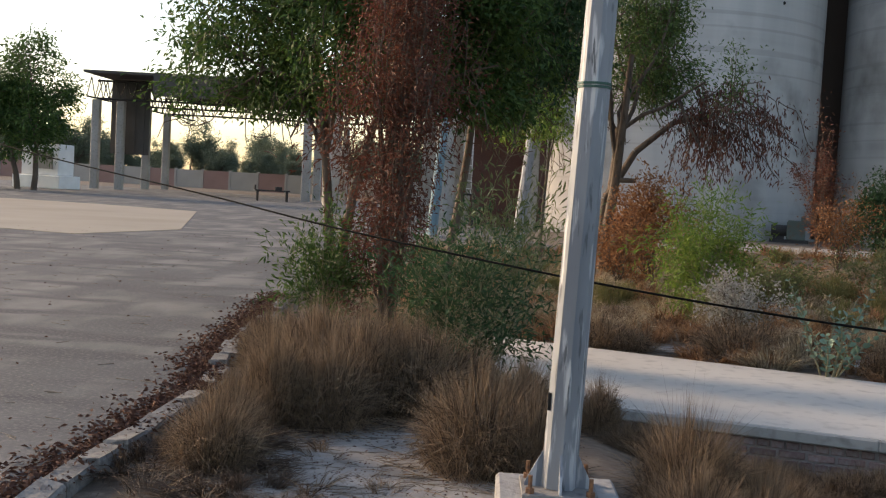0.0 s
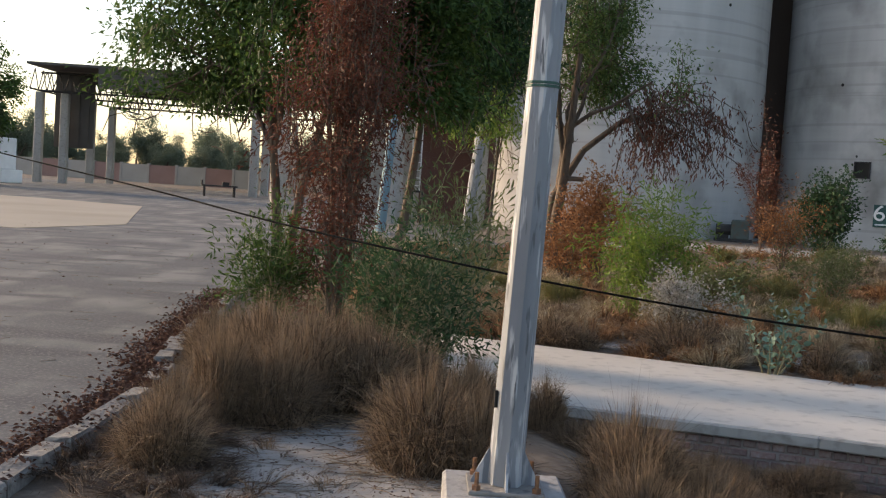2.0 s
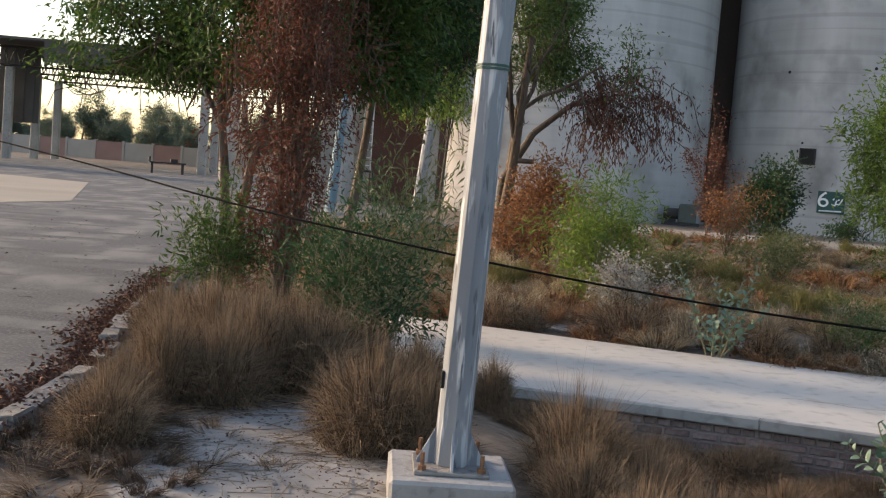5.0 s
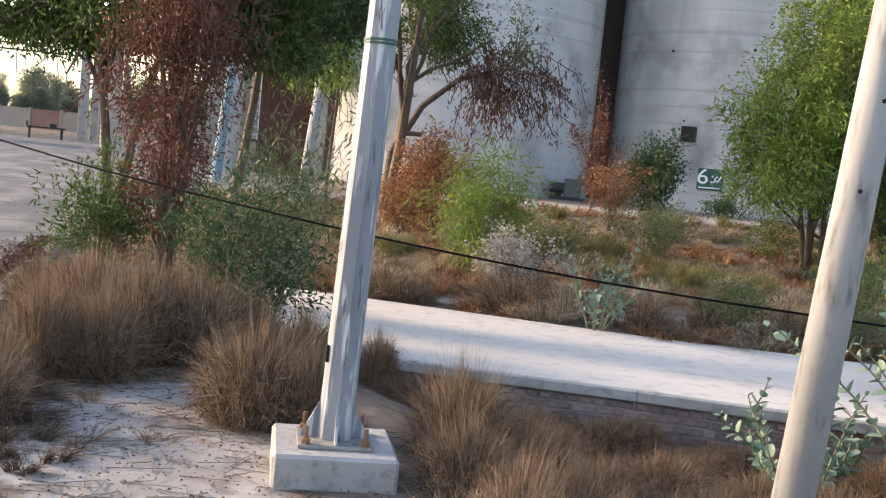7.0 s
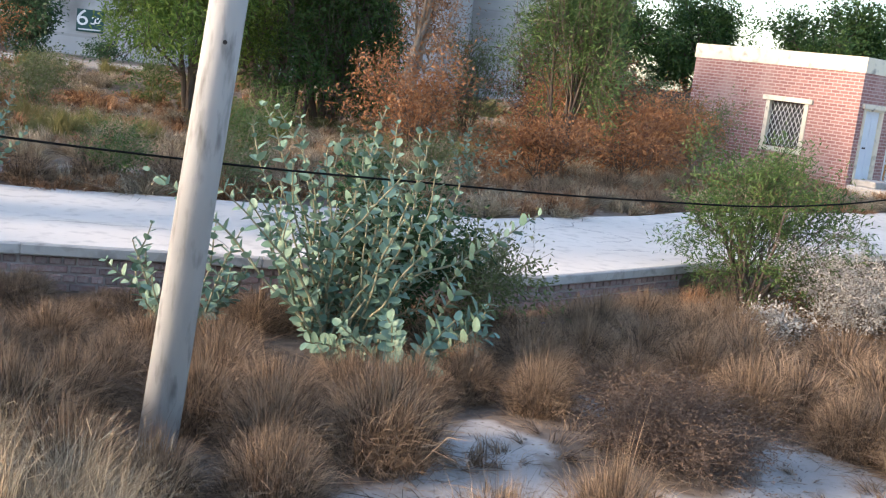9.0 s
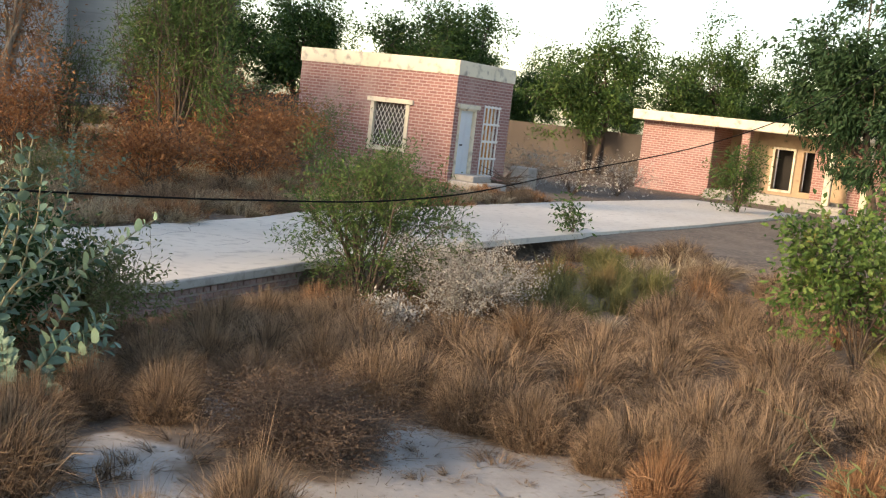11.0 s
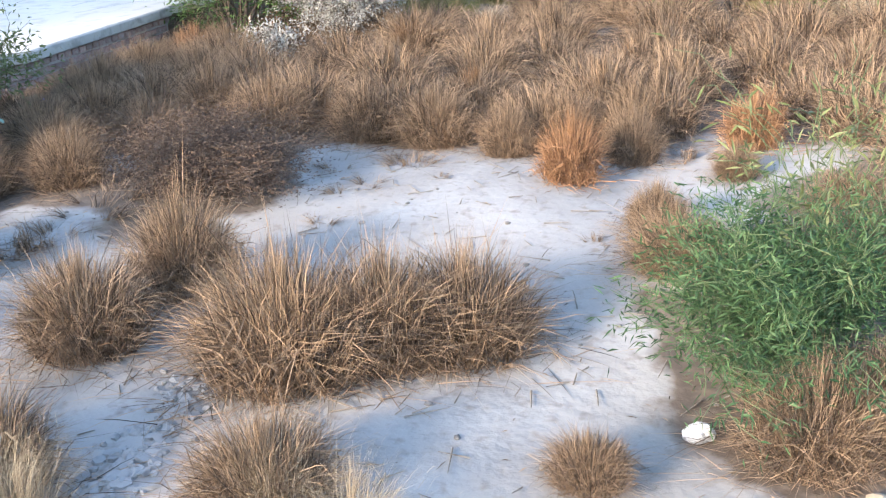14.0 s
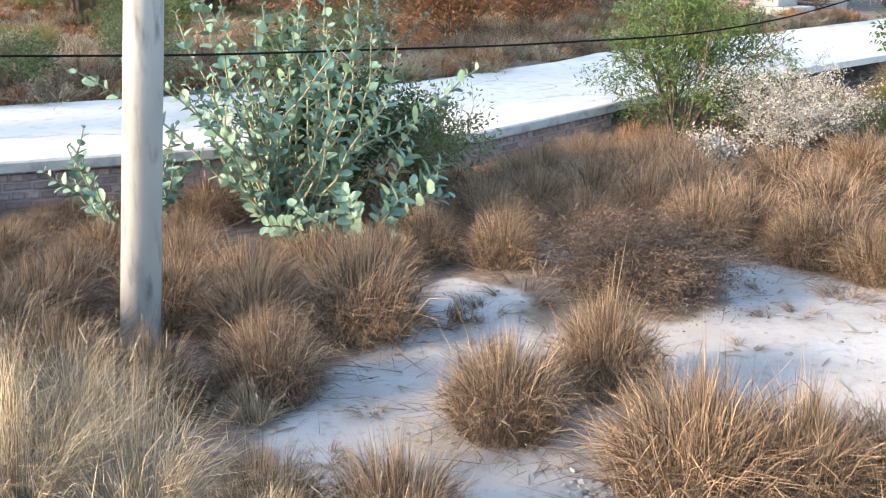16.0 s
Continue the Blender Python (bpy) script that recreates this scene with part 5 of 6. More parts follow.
tagged(new("straw_litter", mesh_from("straw_litter", *kites(rng, at, rng.normal(size=(n, 3)) * [1, 1, 0.12], 0.05, 0.005), M["straw"])), "broken dry straw strewn over the sand", "straw", kind="stuff")
segs = []
for k in range(900):
    zone = k % 3
    x, y = ((rng.uniform(-1.9, 0.9), rng.uniform(5.6, 8.6)), (rng.uniform(2.4, 7.5), rng.uniform(0.2, 4.6)), (rng.uniform(-10, -2.6), rng.uniform(6.5, 26)))[zone]
    z = (0.006 if zone == 2 else float(ground_z(x, y)) + 0.008)
    a, L = rng.uniform(0, 2 * np.pi), rng.uniform(0.06, 0.45 if zone == 0 else 0.2)
    segs.append([x, y, z, x + math.cos(a) * L, y + math.sin(a) * L, z + rng.uniform(0, 0.015), 0.004, 0.002])
tagged(new("twig_litter", mesh_from("twig_litter", *tubes(segs, 4), M["bark_pale"])), "thin dry twigs lying on sand and asphalt", "twigs", kind="stuff")
# broken salt crust along a shallow runnel
bm = bmesh.new()
for k in range(150):
    t_ = rng.uniform()
    x, y = 2.75 + 0.85 * t_ + rng.normal(scale=0.05), 2.48 + 0.12 * t_ + rng.normal(scale=0.07)
    r = rng.uniform(0.01, 0.04)
    v = bmesh.ops.create_cone(bm, cap_ends=True, segments=6, radius1=r, radius2=r * 0.85, depth=0.016)["verts"]
    m_ = pose(x, y, float(ground_z(x, y)) + 0.006, rng.uniform(-25, 25), rng.uniform(-25, 25), rng.uniform(0, 360))
    for q in v:
        q.co = m_ @ Vector((q.co.x * rng.uniform(0.6, 1.4), q.co.y * rng.uniform(0.6, 1.4), q.co.z))
me = bpy.data.meshes.new("salt_crust")
bm.to_mesh(me)
bm.free()
me.materials.append(M["pad"])
tagged(new("salt_crust", me), "broken grey salt crust along a shallow runnel", "crust", kind="stuff")
tuft("pale", 2.9, 4.25, 0.3, 0.42)
bm = bmesh.new()
for k in range(240):
    x, y = (rng.uniform(-2.0, 0.6), rng.uniform(6.0, 8.8)) if k % 2 else (rng.uniform(2.6, 7.8), rng.uniform(0.4, 4.8))
    r = rng.uniform(0.006, 0.022)
    v = bmesh.ops.create_icosphere(bm, subdivisions=1, radius=r)["verts"]
    for q in v:
        q.co = Vector((q.co.x * rng.uniform(0.7, 1.4) + x, q.co.y * rng.uniform(0.7, 1.4) + y, q.co.z * 0.6 + float(ground_z(x, y)) + r * 0.2))
me = bpy.data.meshes.new("pebbles")
bm.to_mesh(me)
bm.free()
me.materials.append(M["kerb"])
tagged(new("pebbles", me), "small pale stones and clods on the sand", "stones", kind="stuff")


# ---- shrubs and trees ----
def crown_plant(kind, x, y, label, category, group="", z=None, **kw):
    if "shrub" in kind:
        kw.setdefault("first", 0.14)
    w, l = plant_meshes(kind, **kw)
    return plant(kind, x, y, float(ground_z(x, y)) if z is None else z, w, l, label, category, group, crown=("foliage" if "shrub" in kind else "crown"), trunk=("wood" if "shrub" in kind else "trunk"))


crown_plant("dry_tree", -0.95, 13.1, "multi-stemmed tree with dead red-brown leaves", "tree", seed=4, height=5.6, radius=0.78, trunk_r=0.05, leaf="leaf_brown", leaf_len=0.07, leaf_w=0.02, n_leaf=15000, stems=8, top=3, spread=0.5, kids=(4, 3, 3), low=1.7, droop=0.35, stem_lean=0.13, cluster=0.5)
crown_plant("dry_shrub", -0.9, 12.7, "rust-coloured dead shrub at the foot of the tree", "shrub", seed=44, height=2.6, radius=0.55, trunk_r=0.02, leaf="leaf_brown", leaf_len=0.075, leaf_w=0.02, n_leaf=3600, stems=9, top=2, spread=0.5, kids=(4, 3), droop=0.4)
crown_plant("green_tree", -1.65, 16.2, "green broadleaf tree behind the dead one", "tree", seed=6, height=7.4, radius=2.3, trunk_r=0.11, leaf="leaf", leaf_len=0.105, leaf_w=0.038, n_leaf=75000, stems=2, top=3, spread=0.8, kids=(7, 6, 5), low=3.0, droop=0.35, stem_lean=0.08, cluster=0.42, first=0.5)
crown_plant("green_tree", -0.45, 17.6, "green broadleaf tree with a dense dark crown", "tree", seed=16, height=7.6, radius=2.2, trunk_r=0.12, leaf="leaf_dark", leaf_len=0.10, leaf_w=0.036, n_leaf=42000, stems=1, top=3, spread=0.8, kids=(7, 6, 5), low=3.7, droop=0.3, stem_lean=0.1, cluster=0.6, first=0.6)
crown_plant("oleander_shrub", -0.05, 10.7, "dark green narrow-leaved shrub among dry grass", "shrub", seed=7, height=1.55, radius=0.8, trunk_r=0.018, leaf="leaf_dark", leaf_len=0.085, leaf_w=0.02, n_leaf=5200, stems=14, top=2, spread=0.5, kids=(5, 4), upright=0.4, bark="stem")
crown_plant("oleander_shrub", -1.6, 13.0, "green narrow-leaved shrub at the edge of the asphalt", "shrub", seed=8, height=1.5, radius=0.6, trunk_r=0.018, leaf="leaf", leaf_len=0.10, leaf_w=0.024, n_leaf=3200, stems=9, top=2, spread=0.5, kids=(5, 4), upright=0.3, bark="stem")
crown_plant("reed_shrub", 0.35, 12.3, "tall thin bamboo-like green shoots", "shrub", seed=9, height=2.2, radius=0.7, trunk_r=0.012, leaf="leaf_olive", leaf_len=0.14, leaf_w=0.02, n_leaf=1600, stems=10, top=1, spread=0.3, kids=(4,), upright=0.3, stem_lean=0.2, bark="stem")
crown_plant("acacia_tree", 2.9, 26.5, "leafy tree with an arching dark limb before the silo", "tree", seed=12, height=8.5, radius=2.9, trunk_r=0.19, leaf="leaf_feather", leaf_len=0.11, leaf_w=0.035, n_leaf=26000, stems=2, top=3, spread=0.85, kids=(6, 5, 4), low=4.1, droop=0.3, stem_lean=0.2, cluster=0.5)
crown_plant("acacia_tree", 1.45, 24.6, "bright green drooping branches of a young tree", "tree", seed=13, height=6.2, radius=1.5, trunk_r=0.06, leaf="leaf_bright", leaf_len=0.11, leaf_w=0.04, n_leaf=13000, stems=1, top=3, spread=0.8, kids=(6, 5, 4), low=3.1, droop=0.6, stem_lean=0.1, cluster=0.4, first=0.55)
# bare limb with hanging dead pods
e = thing("podded_limb_tree", 3.3, 25.9, float(ground_z(3.3, 25.9)) - 0.35, "arching bare limbs hung with dead brown pods", "tree")
rng = np.random.default_rng(77)
segs, tips = [], []
p = np.array([-0.5, 0.2, 0.2])
for q in ((-0.4, 0.1, 2.2), (0.2, 0, 3.3), (1.0, -0.1, 4.0), (1.8, -0.1, 4.2), (2.4, -0.2, 4.0)):
    q = np.array(q)
    segs.append([*p, *q, 0.12 - 0.02 * len(segs), 0.10 - 0.02 * len(segs)])
    p = q
for k in range(80):
    b = np.array([1.95 + 0.55 * rng.normal(), rng.normal(scale=0.35) - 0.1, rng.uniform(3.7, 5.0)])
    d = np.array([rng.normal(scale=0.4) + 0.2, rng.normal(scale=0.4), 0.1])
    for s in range(7):
        d = unit(d + rng.normal(scale=0.25, size=3) + [0.02, 0, -0.28])
        q = b + d * 0.22
        segs.append([*b, *q, 0.012, 0.009])
        b = q
        tips.append(b)
part("trunk", mesh_from("limb", *tubes(segs, 5), M["bark"], True), None, e)
tips = np.array(tips)
i = rng.integers(0, len(tips), 3200)
part("dead_fruit", mesh_from("pods", *kites(rng, tips[i] + rng.normal(scale=0.08, size=(3200, 3)), rng.normal(scale=0.4, size=(3200, 3)) + [0, 0, -1], 0.12, 0.032), M["leaf_brown"]), None, e, "hanging dead brown seed pods")
crown_plant("orange_shrub", 3.8, 24.2, "rust-orange dead shrub before the silo", "shrub", seed=14, height=2.3, radius=1.0, trunk_r=0.02, leaf="leaf_orange", leaf_len=0.11, leaf_w=0.035, n_leaf=5200, stems=10, top=2, spread=0.5, kids=(5, 4), stem_lean=0.3)
crown_plant("orange_shrub", 3.0, 23.2, "low rust-orange shrub in russet grass", "shrub", seed=15, height=1.4, radius=0.7, trunk_r=0.02, leaf="leaf_orange", leaf_len=0.10, leaf_w=0.03, n_leaf=2200, stems=8, top=2, spread=0.5, kids=(5, 4))
crown_plant("green_shrub", 3.75, 18.2, "bright yellow-green willowy shrub beyond the road", "shrub", seed=17, height=1.95, radius=0.75, trunk_r=0.018, leaf="leaf_bright", leaf_len=0.12, leaf_w=0.024, n_leaf=5200, stems=12, top=2, spread=0.45, kids=(5, 4), droop=0.25, bark="stem")
crown_plant("olive_shrub", 5.3, 20.5, "dull olive scrub in the russet field", "shrub", seed=18, height=0.9, radius=0.9, trunk_r=0.015, leaf="leaf_olive", leaf_len=0.09, leaf_w=0.025, n_leaf=3000, stems=10, top=2, spread=0.5, kids=(5, 4))
crown_plant("rust_shrub", 9.7, 30.6, "dark rust-red weeds standing at the silo foot", "shrub", seed=19, height=2.1, radius=0.8, trunk_r=0.015, leaf="leaf_orange", leaf_len=0.10, leaf_w=0.03, n_leaf=1900, stems=12, top=2, spread=0.4, kids=(5, 4), stem_lean=0.2)
crown_plant("rust_shrub", 11.0, 37.0, "dark rust-red weeds by the silo wall", "shrub", seed=20, height=4.2, radius=0.7, trunk_r=0.02, leaf="leaf_brown", leaf_len=0.14, leaf_w=0.04, n_leaf=1800, stems=6, top=2, spread=0.35, kids=(5, 3), stem_lean=0.12)
crown_plant("round_shrub", 12.85, 36.2, "rounded dark green shrub near the sign board", "shrub", seed=22, height=2.6, radius=1.1, trunk_r=0.03, leaf="leaf_dark", leaf_len=0.13, leaf_w=0.06, n_leaf=6500, stems=9, top=2, spread=0.6, kids=(6, 5))
crown_plant("round_shrub", 16.8, 39.5, "small dark green shrub under the sign board", "shrub", seed=23, height=0.9, radius=0.6, trunk_r=0.02, leaf="leaf_dark", leaf_len=0.12, leaf_w=0.05, n_leaf=1200, stems=7, top=2, spread=0.6, kids=(5, 4))
crown_plant("silver_shrub", 3.6, 15.5, "silvery grey scrub beside the road", "shrub", seed=24, height=0.95, radius=0.5, trunk_r=0.012, leaf="leaf_silver", leaf_len=0.06, leaf_w=0.025, n_leaf=2600, stems=10, top=2, spread=0.55, kids=(5, 4))
crown_plant("mesquite_tree", 14.6, 23.6, "broad feathery mesquite tree, sunlit on one flank", "tree", seed=25, first=0.2, height=7.0, radius=2.9, trunk_r=0.17, leaf="leaf", leaf_len=0.13, leaf_w=0.038, n_leaf=70000, stems=8, top=3, spread=0.8, kids=(5, 5, 4), low=0.9, stem_lean=0.6, cluster=0.3, droop=0.2)
# yellow-green copy beside the darker mesquite: its sunlit flank put into leaf colour
crown_plant("mesquite_tree", 12.1, 23.2, "mesquite branches, sunlit flank put into yellow-green leaves", "tree", seed=125, first=0.25, height=6.2, radius=2.0, trunk_r=0.1, leaf="leaf_bright", leaf_len=0.13, leaf_w=0.036, n_leaf=38000, stems=4, top=3, spread=0.8, kids=(6, 5, 4), low=1.5, stem_lean=0.4, cluster=0.3, droop=0.15)
crown_plant("mesquite_tree", 15.9, 23.6, "dark green dense mesquite tree", "tree", seed=26, first=0.2, height=6.4, radius=1.6, trunk_r=0.15, leaf="leaf", leaf_len=0.13, leaf_w=0.038, n_leaf=30000, stems=8, top=3, spread=0.75, kids=(5, 5, 4), low=0.5, stem_lean=0.5, cluster=0.3, droop=0.2)
crown_plant("orange_tree", 15.5, 20.2, "thick-limbed tree with sparse rust-orange leaves", "tree", seed=27, first=0.3, height=5.6, radius=1.35, trunk_r=0.17, leaf="leaf_orange", leaf_len=0.09, leaf_w=0.025, n_leaf=7000, stems=3, top=3, spread=0.6, kids=(4, 5, 4), low=2.2, stem_lean=0.3, bark="bark_pale", cluster=0.4)
crown_plant("orange_shrub", 13.2, 16.4, "dense rust-orange undergrowth behind the road", "shrub", seed=28, height=2.2, radius=1.2, trunk_r=0.02, leaf="leaf_orange", leaf_len=0.10, leaf_w=0.03, n_leaf=4500, stems=12, top=2, spread=0.5, kids=(5, 4))
crown_plant("orange_shrub", 18.2, 17.6, "russet scrub under the trees", "shrub", seed=29, height=2.4, radius=1.3, trunk_r=0.02, leaf="leaf_orange", leaf_len=0.10, leaf_w=0.03, n_leaf=4500, stems=12, top=2, spread=0.5, kids=(5, 4))
crown_plant("orange_shrub", 20.3, 19.2, "russet scrub beside the brick gate house", "shrub", seed=30, height=2.6, radius=1.5, trunk_r=0.02, leaf="leaf_brown", leaf_len=0.12, leaf_w=0.035, n_leaf=4500, stems=12, top=2, spread=0.5, kids=(5, 4))
crown_plant("olive_shrub", 22.6, 20.2, "olive scrub beside the brick gate house", "shrub", seed=31, height=2.4, radius=1.4, trunk_r=0.02, leaf="leaf_olive", leaf_len=0.12, leaf_w=0.035, n_leaf=4500, stems=12, top=2, spread=0.5, kids=(5, 4))
for k, (x, y, h, leaf) in enumerate(((19.6, 16.0, 1.7, "leaf_orange"), (21.4, 17.0, 2.0, "leaf_orange"), (23.3, 18.2, 1.8, "leaf_olive"), (24.2, 21.8, 2.6, "leaf_orange"), (22.0, 22.6, 2.8, "leaf_orange"), (17.2, 14.6, 1.3, "leaf_orange"), (14.6, 14.4, 1.2, "leaf_orange"), (18.4, 21.0, 2.8, "leaf_olive"))):
    crown_plant("undergrowth_shrub", x, y, "rusty brown undergrowth between road and trees", "shrub", "rusty undergrowth", seed=130 + k, height=h, radius=1.0 + 0.2 * (k % 3), trunk_r=0.018, leaf=leaf, leaf_len=0.10, leaf_w=0.03, n_leaf=3800, stems=12, top=2, spread=0.5, kids=(5, 4))
crown_plant("wispy_tree", 16.0, 15.4, "slender wispy green tree behind the road", "tree", seed=32, first=0.2, height=5.4, radius=1.0, trunk_r=0.06, leaf="leaf_feather", leaf_len=0.13, leaf_w=0.022, n_leaf=13000, stems=4, top=3, spread=0.5, kids=(5, 5, 4), low=0.9, stem_lean=0.2, upright=0.3, cluster=0.3)
for k, (x, y, s) in enumerate(((7.2, 12.6, 1.0), (5.9, 13.1, 0.8), (9.3, 12.2, 0.9), (8.4, 15.0, 1.0), (11.0, 13.2, 0.9), (10.8, 18.0, 1.2), (8.0, 22, 1.3), (12.5, 26, 1.4), (10.0, 26.5, 1.2))):
    crown_plant("olive_shrub", x, y, "straggling olive-green weeds along the road edge", "shrub", "roadside weeds", seed=50 + k, height=0.95 * s, radius=0.55 * s, trunk_r=0.01, leaf=("leaf_olive", "leaf_feather")[k % 2], leaf_len=0.06 * s, leaf_w=0.02 * s, n_leaf=1900, stems=9, top=2, spread=0.5, kids=(5, 4), bark="stem", upright=0.2)
crown_plant("leafy_shrub", 6.0, 7.35, "dark green leafy shrub against the retaining wall", "shrub", seed=33, height=1.35, radius=0.65, trunk_r=0.016, leaf="leaf_dark", leaf_len=0.065, leaf_w=0.026, n_leaf=7500, stems=12, top=2, spread=0.5, kids=(6, 4), z=-0.45, bark="stem")
crown_plant("leafy_shrub", 6.6, 6.95, "low dull green shrub below the retaining wall", "shrub", seed=34, height=1.0, radius=0.5, trunk_r=0.014, leaf="leaf_olive", leaf_len=0.055, leaf_w=0.02, n_leaf=3400, stems=12, top=2, spread=0.5, kids=(6, 4), z=-0.45, bark="stem")
crown_plant("feathery_shrub", 10.8, 7.0, "feathery green mesquite bush below the road", "shrub", seed=35, height=1.85, radius=0.85, trunk_r=0.04, leaf="leaf_feather", leaf_len=0.065, leaf_w=0.016, n_leaf=15000, stems=10, top=3, spread=0.5, kids=(4, 4, 3), z=-0.45, stem_lean=0.4, upright=0.3)
crown_plant("white_shrub", 11.1, 5.85, "silvery white seeding shrub in brown grass", "shrub", seed=36, height=0.95, radius=0.78, trunk_r=0.012, leaf="leaf_silver", leaf_len=0.027, leaf_w=0.012, n_leaf=19000, stems=14, top=2, spread=0.55, kids=(6, 5), z=-0.45)
crown_plant("white_shrub", 9.8, 6.0, "small silvery white seeding shrub", "shrub", seed=37, height=0.4, radius=0.4, trunk_r=0.01, leaf="leaf_silver", leaf_len=0.045, leaf_w=0.02, n_leaf=1500, stems=9, top=2, spread=0.55, kids=(5, 4), z=-0.45)
crown_plant("green_shrub", 13.3, 1.92, "leafy mid-green shrub in the dry field", "shrub", seed=38, height=1.85, radius=0.95, trunk_r=0.022, leaf="leaf_fresh", leaf_len=0.085, leaf_w=0.046, n_leaf=6000, stems=9, top=3, spread=0.6, kids=(4, 4, 3), z=-0.45, stem_lean=0.5)
crown_plant("green_shrub", 16.4, 0.55, "leafy green shrub among tall grass", "shrub", seed=39, height=1.4, radius=0.9, trunk_r=0.02, leaf="leaf_fresh", leaf_len=0.085, leaf_w=0.045, n_leaf=5000, stems=9, top=3, spread=0.6, kids=(4, 4, 3), z=-0.45, stem_lean=0.5)
crown_plant("bamboo_shrub", 4.42, 0.2, "bright green bamboo-like shrub with narrow leaves", "shrub", seed=40, height=0.7, radius=0.6, trunk_r=0.003, leaf="leaf_bamboo", leaf_len=0.055, leaf_w=0.008, n_leaf=12000, stems=26, top=2, spread=0.5, kids=(6, 4), z=-0.45, bark="stem_green", stem_lean=0.6, sides=4)
crown_plant("bamboo_shrub", 5.1, 0.05, "thin upright pale green shoots in the grass", "shrub", seed=41, height=1.2, radius=0.6, trunk_r=0.005, leaf="leaf_olive", leaf_len=0.09, leaf_w=0.012, n_leaf=700, stems=8, top=2, spread=0.35, kids=(4, 3), z=-0.45, bark="stem_green", stem_lean=0.35, sides=4)
crown_plant("grey_shrub", 5.95, 4.1, "dark dry brown herb patch on the sand", "shrub", seed=42, height=0.38, radius=0.6, trunk_r=0.006, leaf="straw_dark", leaf_len=0.024, leaf_w=0.008, n_leaf=19000, stems=34, top=2, spread=0.7, kids=(5, 4), stem_lean=0.45, sides=4, cluster=0.6)
crown_plant("grey_shrub", 6.5, 4.5, "dark dry brown herb patch on the sand", "shrub", seed=43, height=0.36, radius=0.65, trunk_r=0.006, leaf="straw_dark", leaf_len=0.024, leaf_w=0.008, n_leaf=19000, stems=34, top=2, spread=0.7, kids=(5, 4), stem_lean=0.45, sides=4, cluster=0.6)
crown_plant("office_tree", 36.2, 5.3, "dense dark broadleaf tree before the office building", "tree", seed=60, height=8.5, radius=3.2, trunk_r=0.2, leaf="leaf_dark", leaf_len=0.2, leaf_w=0.07, n_leaf=36000, stems=2, top=3, spread=0.75, kids=(7, 5, 4), low=1.3, droop=0.8, stem_lean=0.2)
crown_plant("road_shrub", 32.7, 9.1, "small green conical shrub at the roadside", "shrub", seed=61, height=1.9, radius=0.7, trunk_r=0.03, leaf="leaf", leaf_len=0.12, leaf_w=0.04, n_leaf=2500, stems=6, top=2, spread=0.5, kids=(5, 4))
crown_plant("road_shrub", 19.2, 8.2, "sprig of green leaves at the road edge", "shrub", seed=62, height=0.7, radius=0.4, trunk_r=0.012, leaf="leaf", leaf_len=0.10, leaf_w=0.045, n_leaf=300, stems=6, top=2, spread=0.5, kids=(4, 3))
for k, (x, y) in enumerate(((30.5, 13.4), (33, 13.0), (31.8, 15.5))):
    crown_plant("dead_shrub", x, y, "grey dead brush beside the gate house", "shrub", "dead brush", seed=63 + k, height=1.2, radius=1.2, trunk_r=0.015, leaf="leaf_silver", leaf_len=0.10, leaf_w=0.04, n_leaf=500, stems=14, top=2, spread=0.5, kids=(4, 3), stem_lean=0.6)
segs = []
rng = np.random.default_rng(9)
for k in range(46):
    a, r = rng.uniform(0, 2 * np.pi), rng.uniform(0, 0.5)
    b = np.array([27.9 + r * math.cos(a), 14.3 + r * math.sin(a) * 0.6, rng.uniform(0.02, 0.3)])
    d = unit(rng.normal(size=3) * [1, 0.6, 0.35]) * rng.uniform(0.4, 0.9)
    segs.append([*b, *(b + d * [1, 1, 0.5] + [0, 0, 0.12]), 0.016, 0.006])
tagged(new("brush_pile", mesh_from("brush_pile", *tubes(segs, 5), M["bark"])), "pile of dry cut branches by the doorstep", "branches", kind="stuff")


